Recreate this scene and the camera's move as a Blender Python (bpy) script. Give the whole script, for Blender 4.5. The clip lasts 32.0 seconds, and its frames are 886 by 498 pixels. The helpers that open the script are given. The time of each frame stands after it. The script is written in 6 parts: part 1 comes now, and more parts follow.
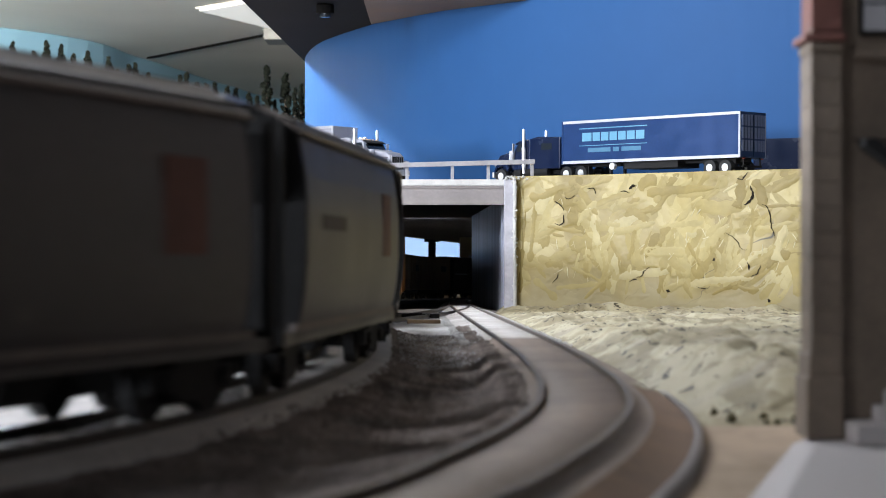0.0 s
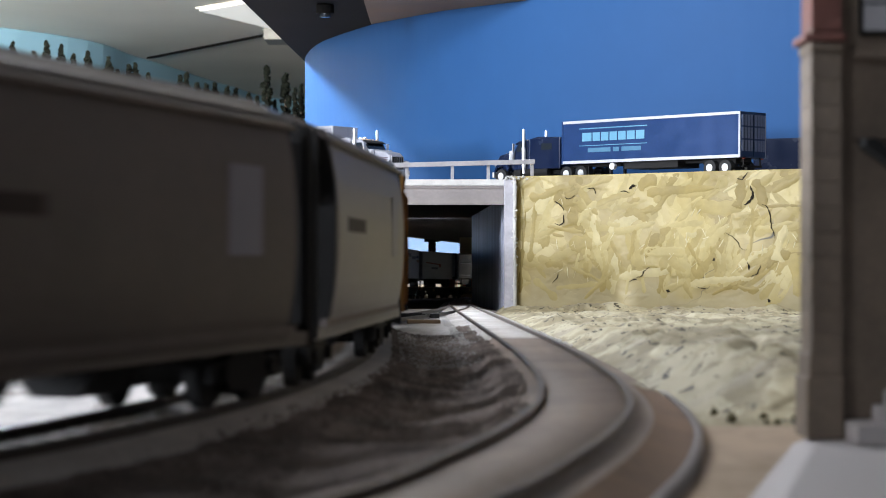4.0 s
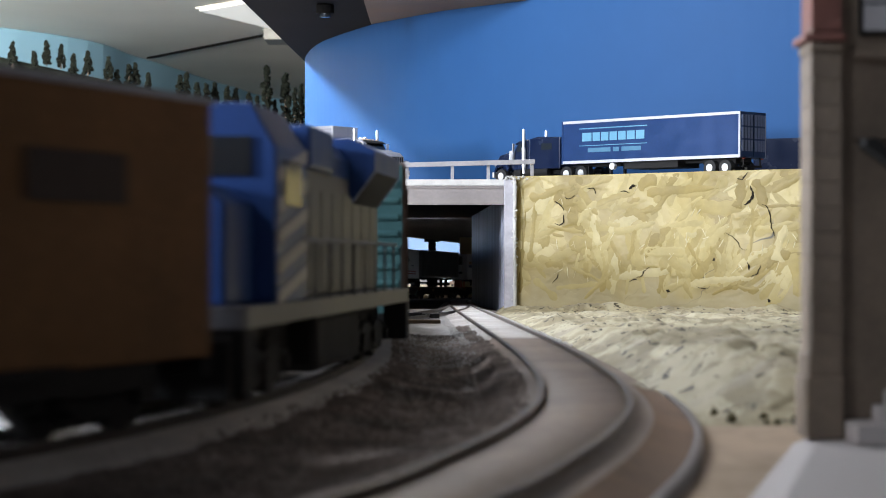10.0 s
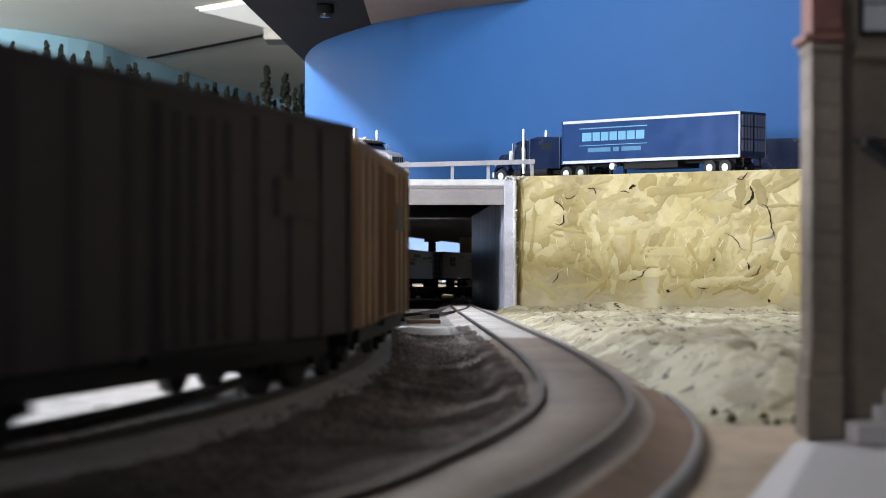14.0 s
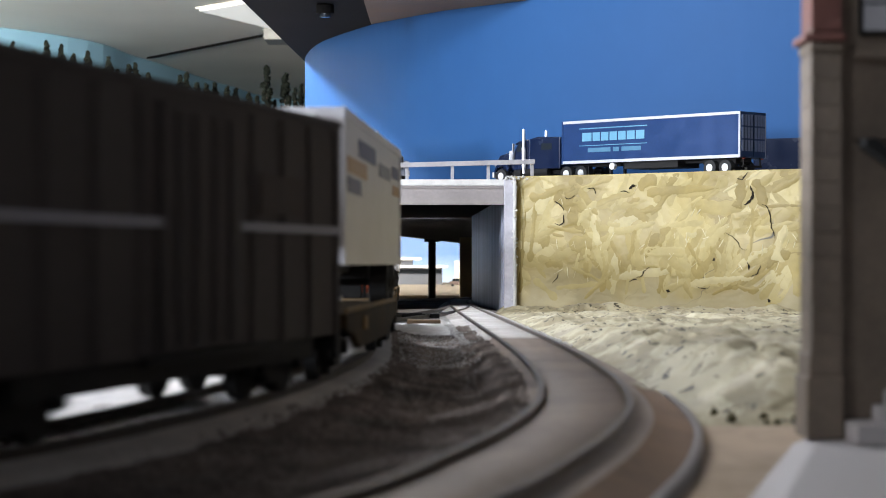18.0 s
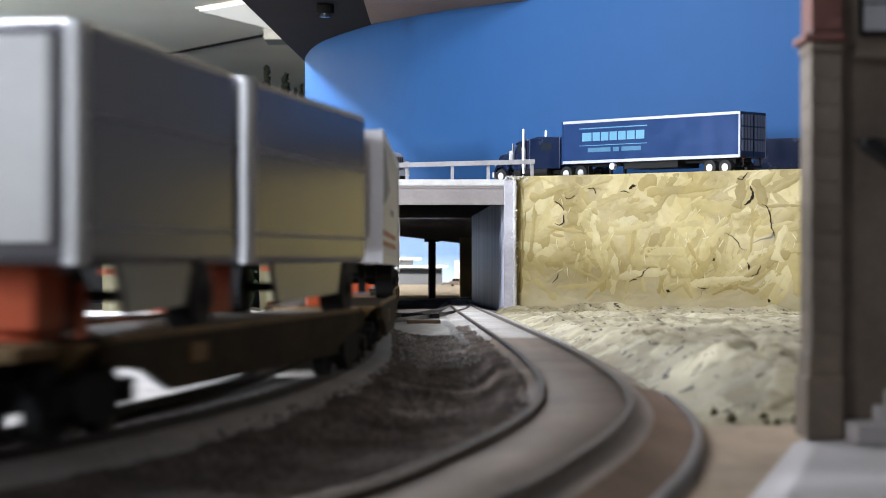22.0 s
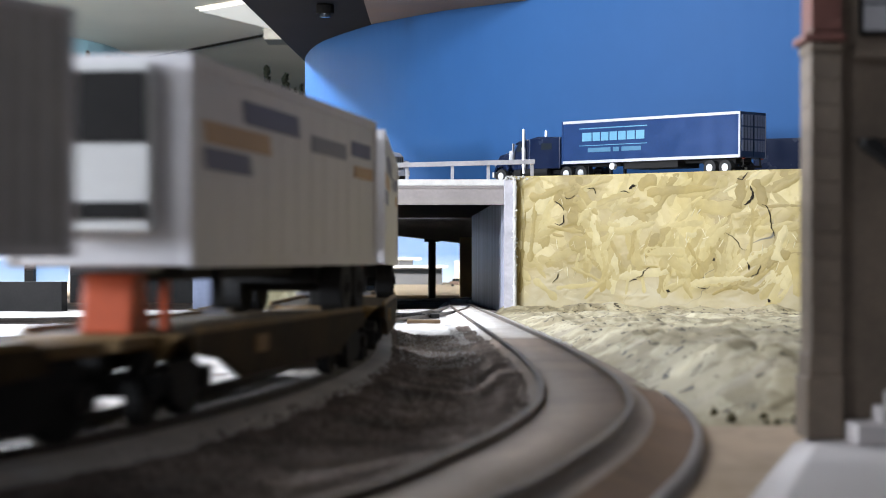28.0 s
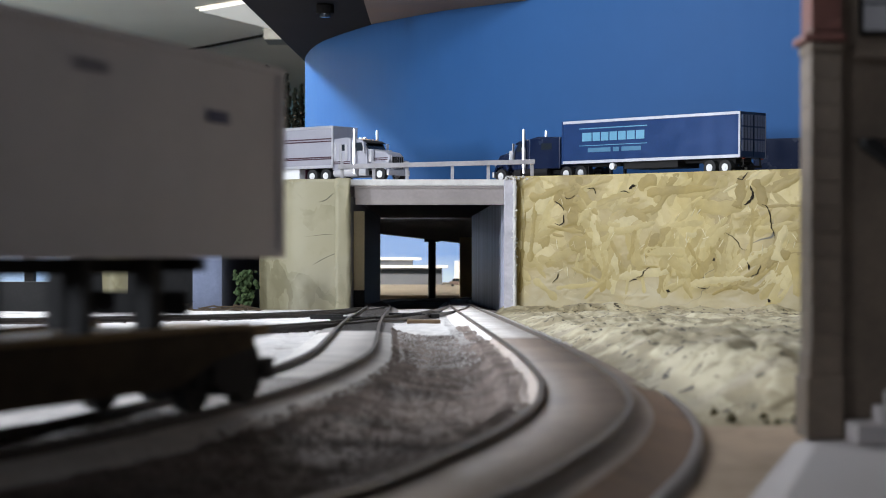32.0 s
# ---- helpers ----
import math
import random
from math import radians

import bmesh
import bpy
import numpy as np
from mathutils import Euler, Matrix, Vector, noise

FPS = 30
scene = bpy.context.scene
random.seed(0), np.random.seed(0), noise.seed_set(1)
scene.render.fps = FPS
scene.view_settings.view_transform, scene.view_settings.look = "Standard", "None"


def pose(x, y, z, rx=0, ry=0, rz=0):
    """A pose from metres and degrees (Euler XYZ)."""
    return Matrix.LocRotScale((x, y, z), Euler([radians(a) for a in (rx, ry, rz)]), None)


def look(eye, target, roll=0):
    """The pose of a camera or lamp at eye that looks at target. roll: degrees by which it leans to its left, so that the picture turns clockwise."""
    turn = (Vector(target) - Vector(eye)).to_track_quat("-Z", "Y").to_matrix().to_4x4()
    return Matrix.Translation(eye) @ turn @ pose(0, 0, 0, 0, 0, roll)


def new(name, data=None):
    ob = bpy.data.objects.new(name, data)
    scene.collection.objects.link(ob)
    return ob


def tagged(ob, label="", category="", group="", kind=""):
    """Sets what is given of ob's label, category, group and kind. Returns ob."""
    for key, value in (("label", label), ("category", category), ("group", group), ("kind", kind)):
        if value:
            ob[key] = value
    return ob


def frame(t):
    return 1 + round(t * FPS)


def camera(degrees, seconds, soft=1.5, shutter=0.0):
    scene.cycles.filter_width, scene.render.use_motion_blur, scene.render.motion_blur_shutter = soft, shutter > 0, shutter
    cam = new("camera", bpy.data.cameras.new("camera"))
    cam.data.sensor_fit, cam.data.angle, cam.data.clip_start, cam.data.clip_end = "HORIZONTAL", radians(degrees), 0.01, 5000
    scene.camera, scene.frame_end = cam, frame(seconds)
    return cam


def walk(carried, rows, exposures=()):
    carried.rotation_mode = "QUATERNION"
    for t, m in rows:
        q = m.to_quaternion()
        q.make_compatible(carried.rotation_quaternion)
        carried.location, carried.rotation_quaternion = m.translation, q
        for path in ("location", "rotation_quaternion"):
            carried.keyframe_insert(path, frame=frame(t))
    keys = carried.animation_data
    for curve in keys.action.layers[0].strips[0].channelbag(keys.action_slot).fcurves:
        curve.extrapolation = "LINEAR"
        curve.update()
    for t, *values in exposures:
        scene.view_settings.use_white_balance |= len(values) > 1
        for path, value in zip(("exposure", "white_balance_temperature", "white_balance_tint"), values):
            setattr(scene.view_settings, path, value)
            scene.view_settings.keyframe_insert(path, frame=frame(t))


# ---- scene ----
# A model railway in 1:87. Lengths in the builders are millimetres; rail tops near the camera lie at z = 0.
cam = camera(26.73, 32.0, soft=1.0, shutter=1.0)
cam.data.dof.use_dof, cam.data.dof.focus_distance, cam.data.dof.aperture_fstop = True, 1.38, 48.0
EYE = pose(0, 0, 0.0254, 90.295, 0, 0)
walk(cam, [(0.0, EYE), (32.0, EYE)], exposures=[(0.0, 0.0), (28.0, 0.0), (30.0, -0.28), (31.0, -0.35), (32.0, -0.55)])

# ---- light ----
world = bpy.data.worlds.new("world")
scene.world = world
world.use_nodes = True
world.node_tree.nodes["Background"].inputs[0].default_value = (0.9, 0.95, 1.0, 1)
world.node_tree.nodes["Background"].inputs[1].default_value = 0.02


def area_lamp(name, eye, target, sx, sy, power, color):
    d = bpy.data.lights.new(name, "AREA")
    d.shape, d.size, d.size_y, d.energy, d.color = "RECTANGLE", sx, sy, power, color
    ob = new(name, d)
    ob.matrix_world = look(eye, target)
    return ob


COOL = (0.80, 0.87, 1.0)
# lamps out of view, no fitting modelled; placed to suit the shadows
area_lamp("unseen_lamp", (-0.27, 0.92, 0.50), (0.10, 1.16, 0.0), 0.10, 0.34, 5.9, COOL)
area_lamp("unseen_lamp", (-0.45, -0.06, 0.42), (-0.12, 0.30, 0.0), 0.08, 0.25, 1.1, COOL)
area_lamp("unseen_lamp", (-1.45, 0.19, 0.28), (-0.05, 0.55, 0.0), 0.08, 0.30, 37.0, COOL)
# weak low fill added behind the camera to lift the shaded sides
area_lamp("unseen_lamp", (-0.05, -0.35, 0.17), (-0.10, 0.60, 0.04), 0.40, 0.10, 0.14, (0.78, 0.86, 1.0))
area_lamp("unseen_lamp", (-0.52, 1.92, 0.60), (-0.20, 1.95, 0.1), 0.03, 0.08, 17.0, COOL)
# unseen lamp added to brighten the far room and its ceiling
area_lamp("unseen_lamp", (-1.2, 3.5, 0.70), (-1.1, 4.3, 0.0), 0.6, 0.6, 200.0, (1.0, 0.94, 0.86))


# ---- materials ----
def mat(name, color, rough=0.6, metal=0.0, var=0.25, scale=60.0, bump=0.0, fine=600.0, second=None, rand=0.0, spec=0.5):
    """Noise-mottled surface: var is the depth of the mottling, scale and fine its two sizes per metre."""
    m = bpy.data.materials.new(name)
    m.use_nodes = True
    nt = m.node_tree
    b = nt.nodes["Principled BSDF"]
    b.inputs["Metallic"].default_value, b.inputs["Specular IOR Level"].default_value = metal, spec
    tc = nt.nodes.new("ShaderNodeTexCoord")
    n1 = nt.nodes.new("ShaderNodeTexNoise")
    n1.inputs["Scale"].default_value, n1.inputs["Detail"].default_value = scale, 6
    n2 = nt.nodes.new("ShaderNodeTexNoise")
    n2.inputs["Scale"].default_value, n2.inputs["Detail"].default_value = fine, 3
    nt.links.new(tc.outputs["Object"], n1.inputs["Vector"])
    nt.links.new(tc.outputs["Object"], n2.inputs["Vector"])
    mix = nt.nodes.new("ShaderNodeMix")
    mix.data_type = "RGBA"
    dark = tuple(c * (1 - var) for c in color) if second is None else second
    mix.inputs[6].default_value = (*dark, 1)
    mix.inputs[7].default_value = (*color, 1)
    add = nt.nodes.new("ShaderNodeMath")
    add.operation = "ADD"
    half = nt.nodes.new("ShaderNodeMath")
    half.operation = "MULTIPLY"
    half.inputs[1].default_value = 0.45
    nt.links.new(n2.outputs["Fac"], half.inputs[0])
    nt.links.new(n1.outputs["Fac"], add.inputs[0])
    nt.links.new(half.outputs[0], add.inputs[1])
    ramp = nt.nodes.new("ShaderNodeMapRange")
    ramp.inputs["From Min"].default_value, ramp.inputs["From Max"].default_value = 0.5, 0.95
    nt.links.new(add.outputs[0], ramp.inputs["Value"])
    nt.links.new(ramp.outputs[0], mix.inputs[0])
    out = mix.outputs[2]
    if rand:
        info = nt.nodes.new("ShaderNodeObjectInfo")
        hsv = nt.nodes.new("ShaderNodeHueSaturation")
        mr = nt.nodes.new("ShaderNodeMapRange")
        mr.inputs["To Min"].default_value, mr.inputs["To Max"].default_value = 1 - rand, 1 + rand
        nt.links.new(info.outputs["Random"], mr.inputs["Value"])
        nt.links.new(mr.outputs[0], hsv.inputs["Value"])
        nt.links.new(out, hsv.inputs["Color"])
        out = hsv.outputs[0]
    nt.links.new(out, b.inputs["Base Color"])
    rr = nt.nodes.new("ShaderNodeMapRange")
    rr.inputs["To Min"].default_value, rr.inputs["To Max"].default_value = max(0.05, rough - 0.12), min(1, rough + 0.12)
    nt.links.new(n1.outputs["Fac"], rr.inputs["Value"])
    nt.links.new(rr.outputs[0], b.inputs["Roughness"])
    if bump:
        bp = nt.nodes.new("ShaderNodeBump")
        bp.inputs["Strength"].default_value, bp.inputs["Distance"].default_value = 0.7, bump
        nt.links.new(add.outputs[0], bp.inputs["Height"])
        nt.links.new(bp.outputs[0], b.inputs["Normal"])
    return m


def plaster(name, light, mid, dark, scale, crack, bump, stroke=(1.9, 0.8, 0.75), specks=0.0, rough=0.4, axis="Y_AXIS", strokes=0.22, low=None):
    """Hand-painted plaster: brushed patches of three tones, fine cracks and glossy ridges."""
    m = bpy.data.materials.new(name)
    m.use_nodes = True
    nt = m.node_tree
    b = nt.nodes["Principled BSDF"]
    tc = nt.nodes.new("ShaderNodeTexCoord")
    mp = nt.nodes.new("ShaderNodeMapping")
    mp.inputs["Rotation"].default_value = (0.2, 0.65, 0.3)
    mp.inputs["Scale"].default_value = stroke
    nt.links.new(tc.outputs["Object"], mp.inputs[0])

    def tex(sc, det, dist=0.0, vec=mp.outputs[0]):
        n = nt.nodes.new("ShaderNodeTexNoise")
        n.inputs["Scale"].default_value, n.inputs["Detail"].default_value, n.inputs["Distortion"].default_value = sc, det, dist
        nt.links.new(vec, n.inputs["Vector"])
        return n.outputs["Fac"]

    big, fine, line = tex(scale, 4, 1.6), tex(scale * 5, 5, 0.8), tex(scale * 0.9, 3, 0.6, tc.outputs["Object"])
    ramp = nt.nodes.new("ShaderNodeValToRGB")
    e = ramp.color_ramp.elements
    e[0].position, e[0].color = 0.39, (*dark, 1)
    e[1].position, e[1].color = 0.61, (*light, 1)
    k = ramp.color_ramp.elements.new(0.5)
    k.color = (*mid, 1)
    mixn = nt.nodes.new("ShaderNodeMath")
    mixn.operation = "MULTIPLY_ADD"
    mixn.inputs[1].default_value = 0.22
    nt.links.new(fine, mixn.inputs[0])
    sub = nt.nodes.new("ShaderNodeMath")
    sub.operation = "SUBTRACT"
    sub.inputs[1].default_value = 0.11
    nt.links.new(big, sub.inputs[0])
    warp = nt.nodes.new("ShaderNodeTexNoise")
    warp.inputs["Scale"].default_value, warp.inputs["Detail"].default_value = scale * 2.2, 4
    nt.links.new(mp.outputs[0], warp.inputs["Vector"])
    wv = nt.nodes.new("ShaderNodeVectorMath")
    wv.operation = "MULTIPLY_ADD"
    wv.inputs[1].default_value = (0.9 / scale,) * 3
    nt.links.new(warp.outputs["Color"], wv.inputs[0])
    nt.links.new(mp.outputs[0], wv.inputs[2])
    acc = sub.outputs[0]
    for vs, amt in ((1.7, 0.22), (4.2, 0.16)):
        vo = nt.nodes.new("ShaderNodeTexVoronoi")
        vo.inputs["Scale"].default_value = scale * vs
        nt.links.new(wv.outputs[0], vo.inputs["Vector"])
        sx_ = nt.nodes.new("ShaderNodeSeparateXYZ")
        nt.links.new(vo.outputs["Color"], sx_.inputs[0])
        ma = nt.nodes.new("ShaderNodeMath")
        ma.operation = "MULTIPLY_ADD"
        ma.inputs[1].default_value = amt
        nt.links.new(sx_.outputs[0], ma.inputs[0])
        off = nt.nodes.new("ShaderNodeMath")
        off.operation = "SUBTRACT"
        off.inputs[1].default_value = amt / 2
        nt.links.new(acc, off.inputs[0])
        nt.links.new(off.outputs[0], ma.inputs[2])
        acc = ma.outputs[0]
    # knife strokes: a long narrow grain that turns from patch to patch
    for cell, grain, amt in ((1.3, (2.6, 2.6, 0.35), strokes), (2.8, (6.0, 6.0, 0.9), strokes * 0.5)):
        vo = nt.nodes.new("ShaderNodeTexVoronoi")
        vo.inputs["Scale"].default_value = scale * cell
        nt.links.new(wv.outputs[0], vo.inputs["Vector"])
        sx_ = nt.nodes.new("ShaderNodeSeparateXYZ")
        nt.links.new(vo.outputs["Color"], sx_.inputs[0])
        ang = nt.nodes.new("ShaderNodeMath")
        ang.operation = "MULTIPLY"
        ang.inputs[1].default_value = 6.0
        nt.links.new(sx_.outputs[1], ang.inputs[0])
        vr = nt.nodes.new("ShaderNodeVectorRotate")
        vr.rotation_type = axis
        nt.links.new(tc.outputs["Object"], vr.inputs["Vector"])
        nt.links.new(ang.outputs[0], vr.inputs["Angle"])
        mg = nt.nodes.new("ShaderNodeMapping")
        mg.inputs["Scale"].default_value = grain if axis == "Y_AXIS" else (grain[0], grain[2], grain[1])
        nt.links.new(vr.outputs[0], mg.inputs[0])
        ma = nt.nodes.new("ShaderNodeMath")
        ma.operation = "MULTIPLY_ADD"
        ma.inputs[1].default_value = amt
        nt.links.new(tex(scale * 1.6, 3, 0.3, mg.outputs[0]), ma.inputs[0])
        off = nt.nodes.new("ShaderNodeMath")
        off.operation = "SUBTRACT"
        off.inputs[1].default_value = amt / 2
        nt.links.new(acc, off.inputs[0])
        nt.links.new(off.outputs[0], ma.inputs[2])
        acc = ma.outputs[0]
    nt.links.new(acc, mixn.inputs[2])
    nt.links.new(mixn.outputs[0], ramp.inputs[0])
    # cracks: a thin band of the slow noise, broken up by the fine one
    d = nt.nodes.new("ShaderNodeMath")
    d.operation = "SUBTRACT"
    d.inputs[1].default_value = 0.5
    nt.links.new(line, d.inputs[0])
    ab = nt.nodes.new("ShaderNodeMath")
    ab.operation = "ABSOLUTE"
    nt.links.new(d.outputs[0], ab.inputs[0])
    cr = nt.nodes.new("ShaderNodeMapRange")
    cr.inputs["From Min"].default_value, cr.inputs["From Max"].default_value = 0.0, crack
    cr.inputs["To Min"].default_value, cr.inputs["To Max"].default_value = 1.0, 0.0
    nt.links.new(ab.outputs[0], cr.inputs["Value"])
    gate = nt.nodes.new("ShaderNodeMapRange")
    gate.inputs["From Min"].default_value, gate.inputs["From Max"].default_value = 0.53, 0.60
    nt.links.new(tex(scale * 1.7, 2), gate.inputs["Value"])
    both = nt.nodes.new("ShaderNodeMath")
    both.operation = "MULTIPLY"
    nt.links.new(cr.outputs[0], both.inputs[0])
    nt.links.new(gate.outputs[0], both.inputs[1])
    mx = nt.nodes.new("ShaderNodeMix")
    mx.data_type = "RGBA"
    mx.inputs[7].default_value = (0.03, 0.028, 0.02, 1)
    nt.links.new(both.outputs[0], mx.inputs[0])
    pale = nt.nodes.new("ShaderNodeMix")
    pale.data_type = "RGBA"
    pale.inputs[7].default_value = (light[0] * 1.02, light[1] * 1.04, light[2] * 1.35, 1)
    pr = nt.nodes.new("ShaderNodeMapRange")
    pr.inputs["From Min"].default_value, pr.inputs["From Max"].default_value, pr.inputs["To Max"].default_value = 0.5, 0.68, 0.4
    nt.links.new(tex(scale * 0.4, 6, 2.5), pr.inputs["Value"])
    nt.links.new(pr.outputs[0], pale.inputs[0])
    nt.links.new(ramp.outputs[0], pale.inputs[6])
    nt.links.new(pale.outputs[2], mx.inputs[6])
    out = mx.outputs[2]
    if low:
        # a paler coat over the lowest part, with a ragged upper edge
        sep = nt.nodes.new("ShaderNodeSeparateXYZ")
        nt.links.new(tc.outputs["Object"], sep.inputs[0])
        rag = nt.nodes.new("ShaderNodeMath")
        rag.operation = "MULTIPLY_ADD"
        rag.inputs[1].default_value = -0.09
        nt.links.new(tex(scale * 1.5, 5, 1.2), rag.inputs[0])
        nt.links.new(sep.outputs["Z"], rag.inputs[2])
        lm = nt.nodes.new("ShaderNodeMapRange")
        lm.inputs["From Min"].default_value, lm.inputs["From Max"].default_value = -0.05, low[1] - 0.05
        lm.inputs["To Min"].default_value, lm.inputs["To Max"].default_value = 0.8, 0.0
        nt.links.new(rag.outputs[0], lm.inputs["Value"])
        lx = nt.nodes.new("ShaderNodeMix")
        lx.data_type = "RGBA"
        lx.inputs[7].default_value = (*low[0], 1)
        nt.links.new(lm.outputs[0], lx.inputs[0])
        nt.links.new(out, lx.inputs[6])
        out = lx.outputs[2]
    if specks:
        sp = nt.nodes.new("ShaderNodeMapRange")
        sp.inputs["From Min"].default_value, sp.inputs["From Max"].default_value = specks, specks + 0.035
        nt.links.new(tex(scale * 7.5, 2, 0.4), sp.inputs["Value"])
        dk = nt.nodes.new("ShaderNodeMix")
        dk.data_type = "RGBA"
        dk.inputs[7].default_value = (0.05, 0.04, 0.022, 1)
        nt.links.new(sp.outputs[0], dk.inputs[0])
        nt.links.new(out, dk.inputs[6])
        out = dk.outputs[2]
    nt.links.new(out, b.inputs["Base Color"])
    b.inputs["Roughness"].default_value, b.inputs["Specular IOR Level"].default_value = rough, 0.3
    bp = nt.nodes.new("ShaderNodeBump")
    bp.inputs["Strength"].default_value, bp.inputs["Distance"].default_value = 0.8, bump
    nt.links.new(mixn.outputs[0], bp.inputs["Height"])
    nt.links.new(bp.outputs[0], b.inputs["Normal"])
    return m


def glow(name, color, strength):
    m = bpy.data.materials.new(name)
    m.use_nodes = True
    b = m.node_tree.nodes["Principled BSDF"]
    b.inputs["Base Color"].default_value = (*color, 1)
    b.inputs["Emission Color"].default_value = (*color, 1)
    b.inputs["Emission Strength"].default_value = strength
    return m


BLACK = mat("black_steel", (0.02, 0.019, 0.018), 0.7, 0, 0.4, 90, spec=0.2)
RUBBER = mat("rubber", (0.018, 0.018, 0.018), 0.8)
CHROME = mat("chrome", (0.80, 0.80, 0.82), 0.22, 0.55, 0.1)
TRAILERSIDE = mat("ribbed_silver", (0.35, 0.35, 0.39), 0.4, 0.2, 0.1, 40)
MAROON = mat("maroon_stripe", (0.05, 0.012, 0.02), 0.4)
REARBLUE = mat("rear_panel_blue", (0.16, 0.20, 0.33), 0.45, 0, 0.15)
ALU = mat("aluminium", (0.62, 0.63, 0.66), 0.32, 0.6, 0.12)
WHITE = mat("white_paint", (0.78, 0.78, 0.76), 0.45, 0, 0.1, 50)
GREYWHITE = mat("trailer_white", (0.80, 0.78, 0.79), 0.45, 0, 0.12, 40)
SILVER = mat("trailer_silver", (0.34, 0.34, 0.37), 0.35, 0.3, 0.12, 40)
SHINY = mat("polished_panel", (0.20, 0.195, 0.21), 0.18, 0.4, 0.06, 20)
PALETRIM = mat("pale_trim", (0.56, 0.57, 0.62), 0.4, 0.1, 0.15, 60)
NAVY = mat("navy_paint", (0.010, 0.040, 0.135), 0.35, 0, 0.2, 60)
NAVYDARK = mat("navy_cab", (0.006, 0.014, 0.045), 0.25, 0, 0.2, 60)
SKYMARK = mat("light_blue_print", (0.13, 0.33, 0.47), 0.5, 0, 0.1)
SKYDIM = mat("thin_script_print", (0.07, 0.19, 0.30), 0.5, 0, 0.1)
BLUEMARK = mat("blue_print", (0.13, 0.135, 0.24), 0.5, 0, 0.15)
GREYMARK = mat("grey_print", (0.28, 0.28, 0.34), 0.5, 0, 0.15)
ORANGEMARK = mat("orange_print", (0.58, 0.37, 0.20), 0.5, 0, 0.15)
REDMARK = mat("red_print", (0.42, 0.08, 0.05), 0.5, 0, 0.15)
RAILM = mat("rail_steel", (0.15, 0.115, 0.085), 0.42, 0.45, 0.4, 120)
DARKRAIL = mat("sooty_rail", (0.055, 0.043, 0.036), 0.5, 0.25, 0.4, 120)
GREYBALLAST = mat("grey_ballast", (0.27, 0.245, 0.23), 0.9, 0, 0.45, 200, 0.0008, 900)
TIE = mat("dark_tie", (0.035, 0.028, 0.022), 0.8, 0, 0.4, 80, 0.0002, rand=0.2)
PALEBED = mat("pale_roadbed", (0.60, 0.56, 0.52), 0.8, 0, 0.3, 60, 0.0004, 700)
INFILL = mat("painted_roadbed", (0.38, 0.29, 0.225), 0.55, 0, 0.3, 25, 0.0003, 500, (0.17, 0.118, 0.082))
INFILLPALE = mat("whitish_roadbed", (0.88, 0.84, 0.80), 0.6, 0, 0.3, 40, 0.0004, 500, (0.52, 0.46, 0.41))
BALLAST = mat("pale_ballast", (0.72, 0.69, 0.66), 0.9, 0, 0.35, 150, 0.0012, 900)
DIRT = mat("gravel_ground", (0.325, 0.265, 0.23), 0.85, 0, 0.45, 55, 0.0014, 600, (0.10, 0.075, 0.06))
PLASTER = plaster("ochre_plaster", (0.415, 0.332, 0.14), (0.335, 0.26, 0.095), (0.25, 0.187, 0.06), 8.5, 0.0015, 0.0007, (1.3, 0.8, 0.9), 0.76, 0.42, "Y_AXIS", 0.26, low=((0.36, 0.305, 0.18), 0.032))
STONES = mat("gravel_stones", (0.325, 0.265, 0.23), 0.8, 0, 0.55, 55, 0.0002, 900, (0.10, 0.075, 0.06))
HILL = plaster("grey_plaster", (0.43, 0.38, 0.25), (0.355, 0.308, 0.193), (0.25, 0.21, 0.125), 30, 0.006, 0.0028, (1.0, 0.5, 1.2), 0.635, 0.75, "Z_AXIS", 0.15)
SMEARS = [mat("plaster_smear_%s" % n, c, 0.5, 0, 0.2, 40, 0.0003, 300, spec=0.25) for n, c in
          (("olive", (0.255, 0.190, 0.062)), ("ochre", (0.305, 0.232, 0.08)), ("sand", (0.355, 0.278, 0.108)), ("straw", (0.40, 0.322, 0.138)), ("cream", (0.455, 0.378, 0.19)))]
RIDGE = mat("ridge_highlight", (0.58, 0.51, 0.32), 0.35, 0, 0.15, 90)
GREENWALL = plaster("green_grey_plaster", (0.275, 0.25, 0.16), (0.22, 0.20, 0.12), (0.16, 0.142, 0.08), 11, 0.004, 0.001, (1.2, 0.9, 0.8), 0.0, 0.5, "Y_AXIS", 0.16)
GUARD = mat("weathered_guard", (0.36, 0.345, 0.35), 0.5, 0, 0.3, 60, 0.0003, 400)
CONCRETE = mat("concrete", (0.31, 0.275, 0.26), 0.7, 0, 0.2, 40, 0.0003, 500)
PALECON = mat("pale_concrete", (0.62, 0.60, 0.56), 0.7, 0, 0.3, 50, 0.0015, 250)
ABUT = mat("streaked_concrete", (0.80, 0.82, 0.95), 0.4, 0, 0.5, 30, 0.0003, 300, (0.26, 0.26, 0.32))
for nd in ABUT.node_tree.nodes:
    # long vertical streaks
    if nd.bl_idname == "ShaderNodeTexNoise":
        mp = ABUT.node_tree.nodes.new("ShaderNodeMapping")
        mp.inputs["Scale"].default_value = (3.0, 3.0, 0.12)
        ABUT.node_tree.links.new(nd.inputs["Vector"].links[0].from_socket, mp.inputs[0])
        ABUT.node_tree.links.new(mp.outputs[0], nd.inputs["Vector"])
CORNERCON = mat("lavender_concrete", (0.50, 0.48, 0.51), 0.55, 0, 0.3, 60, 0.0005, 400)
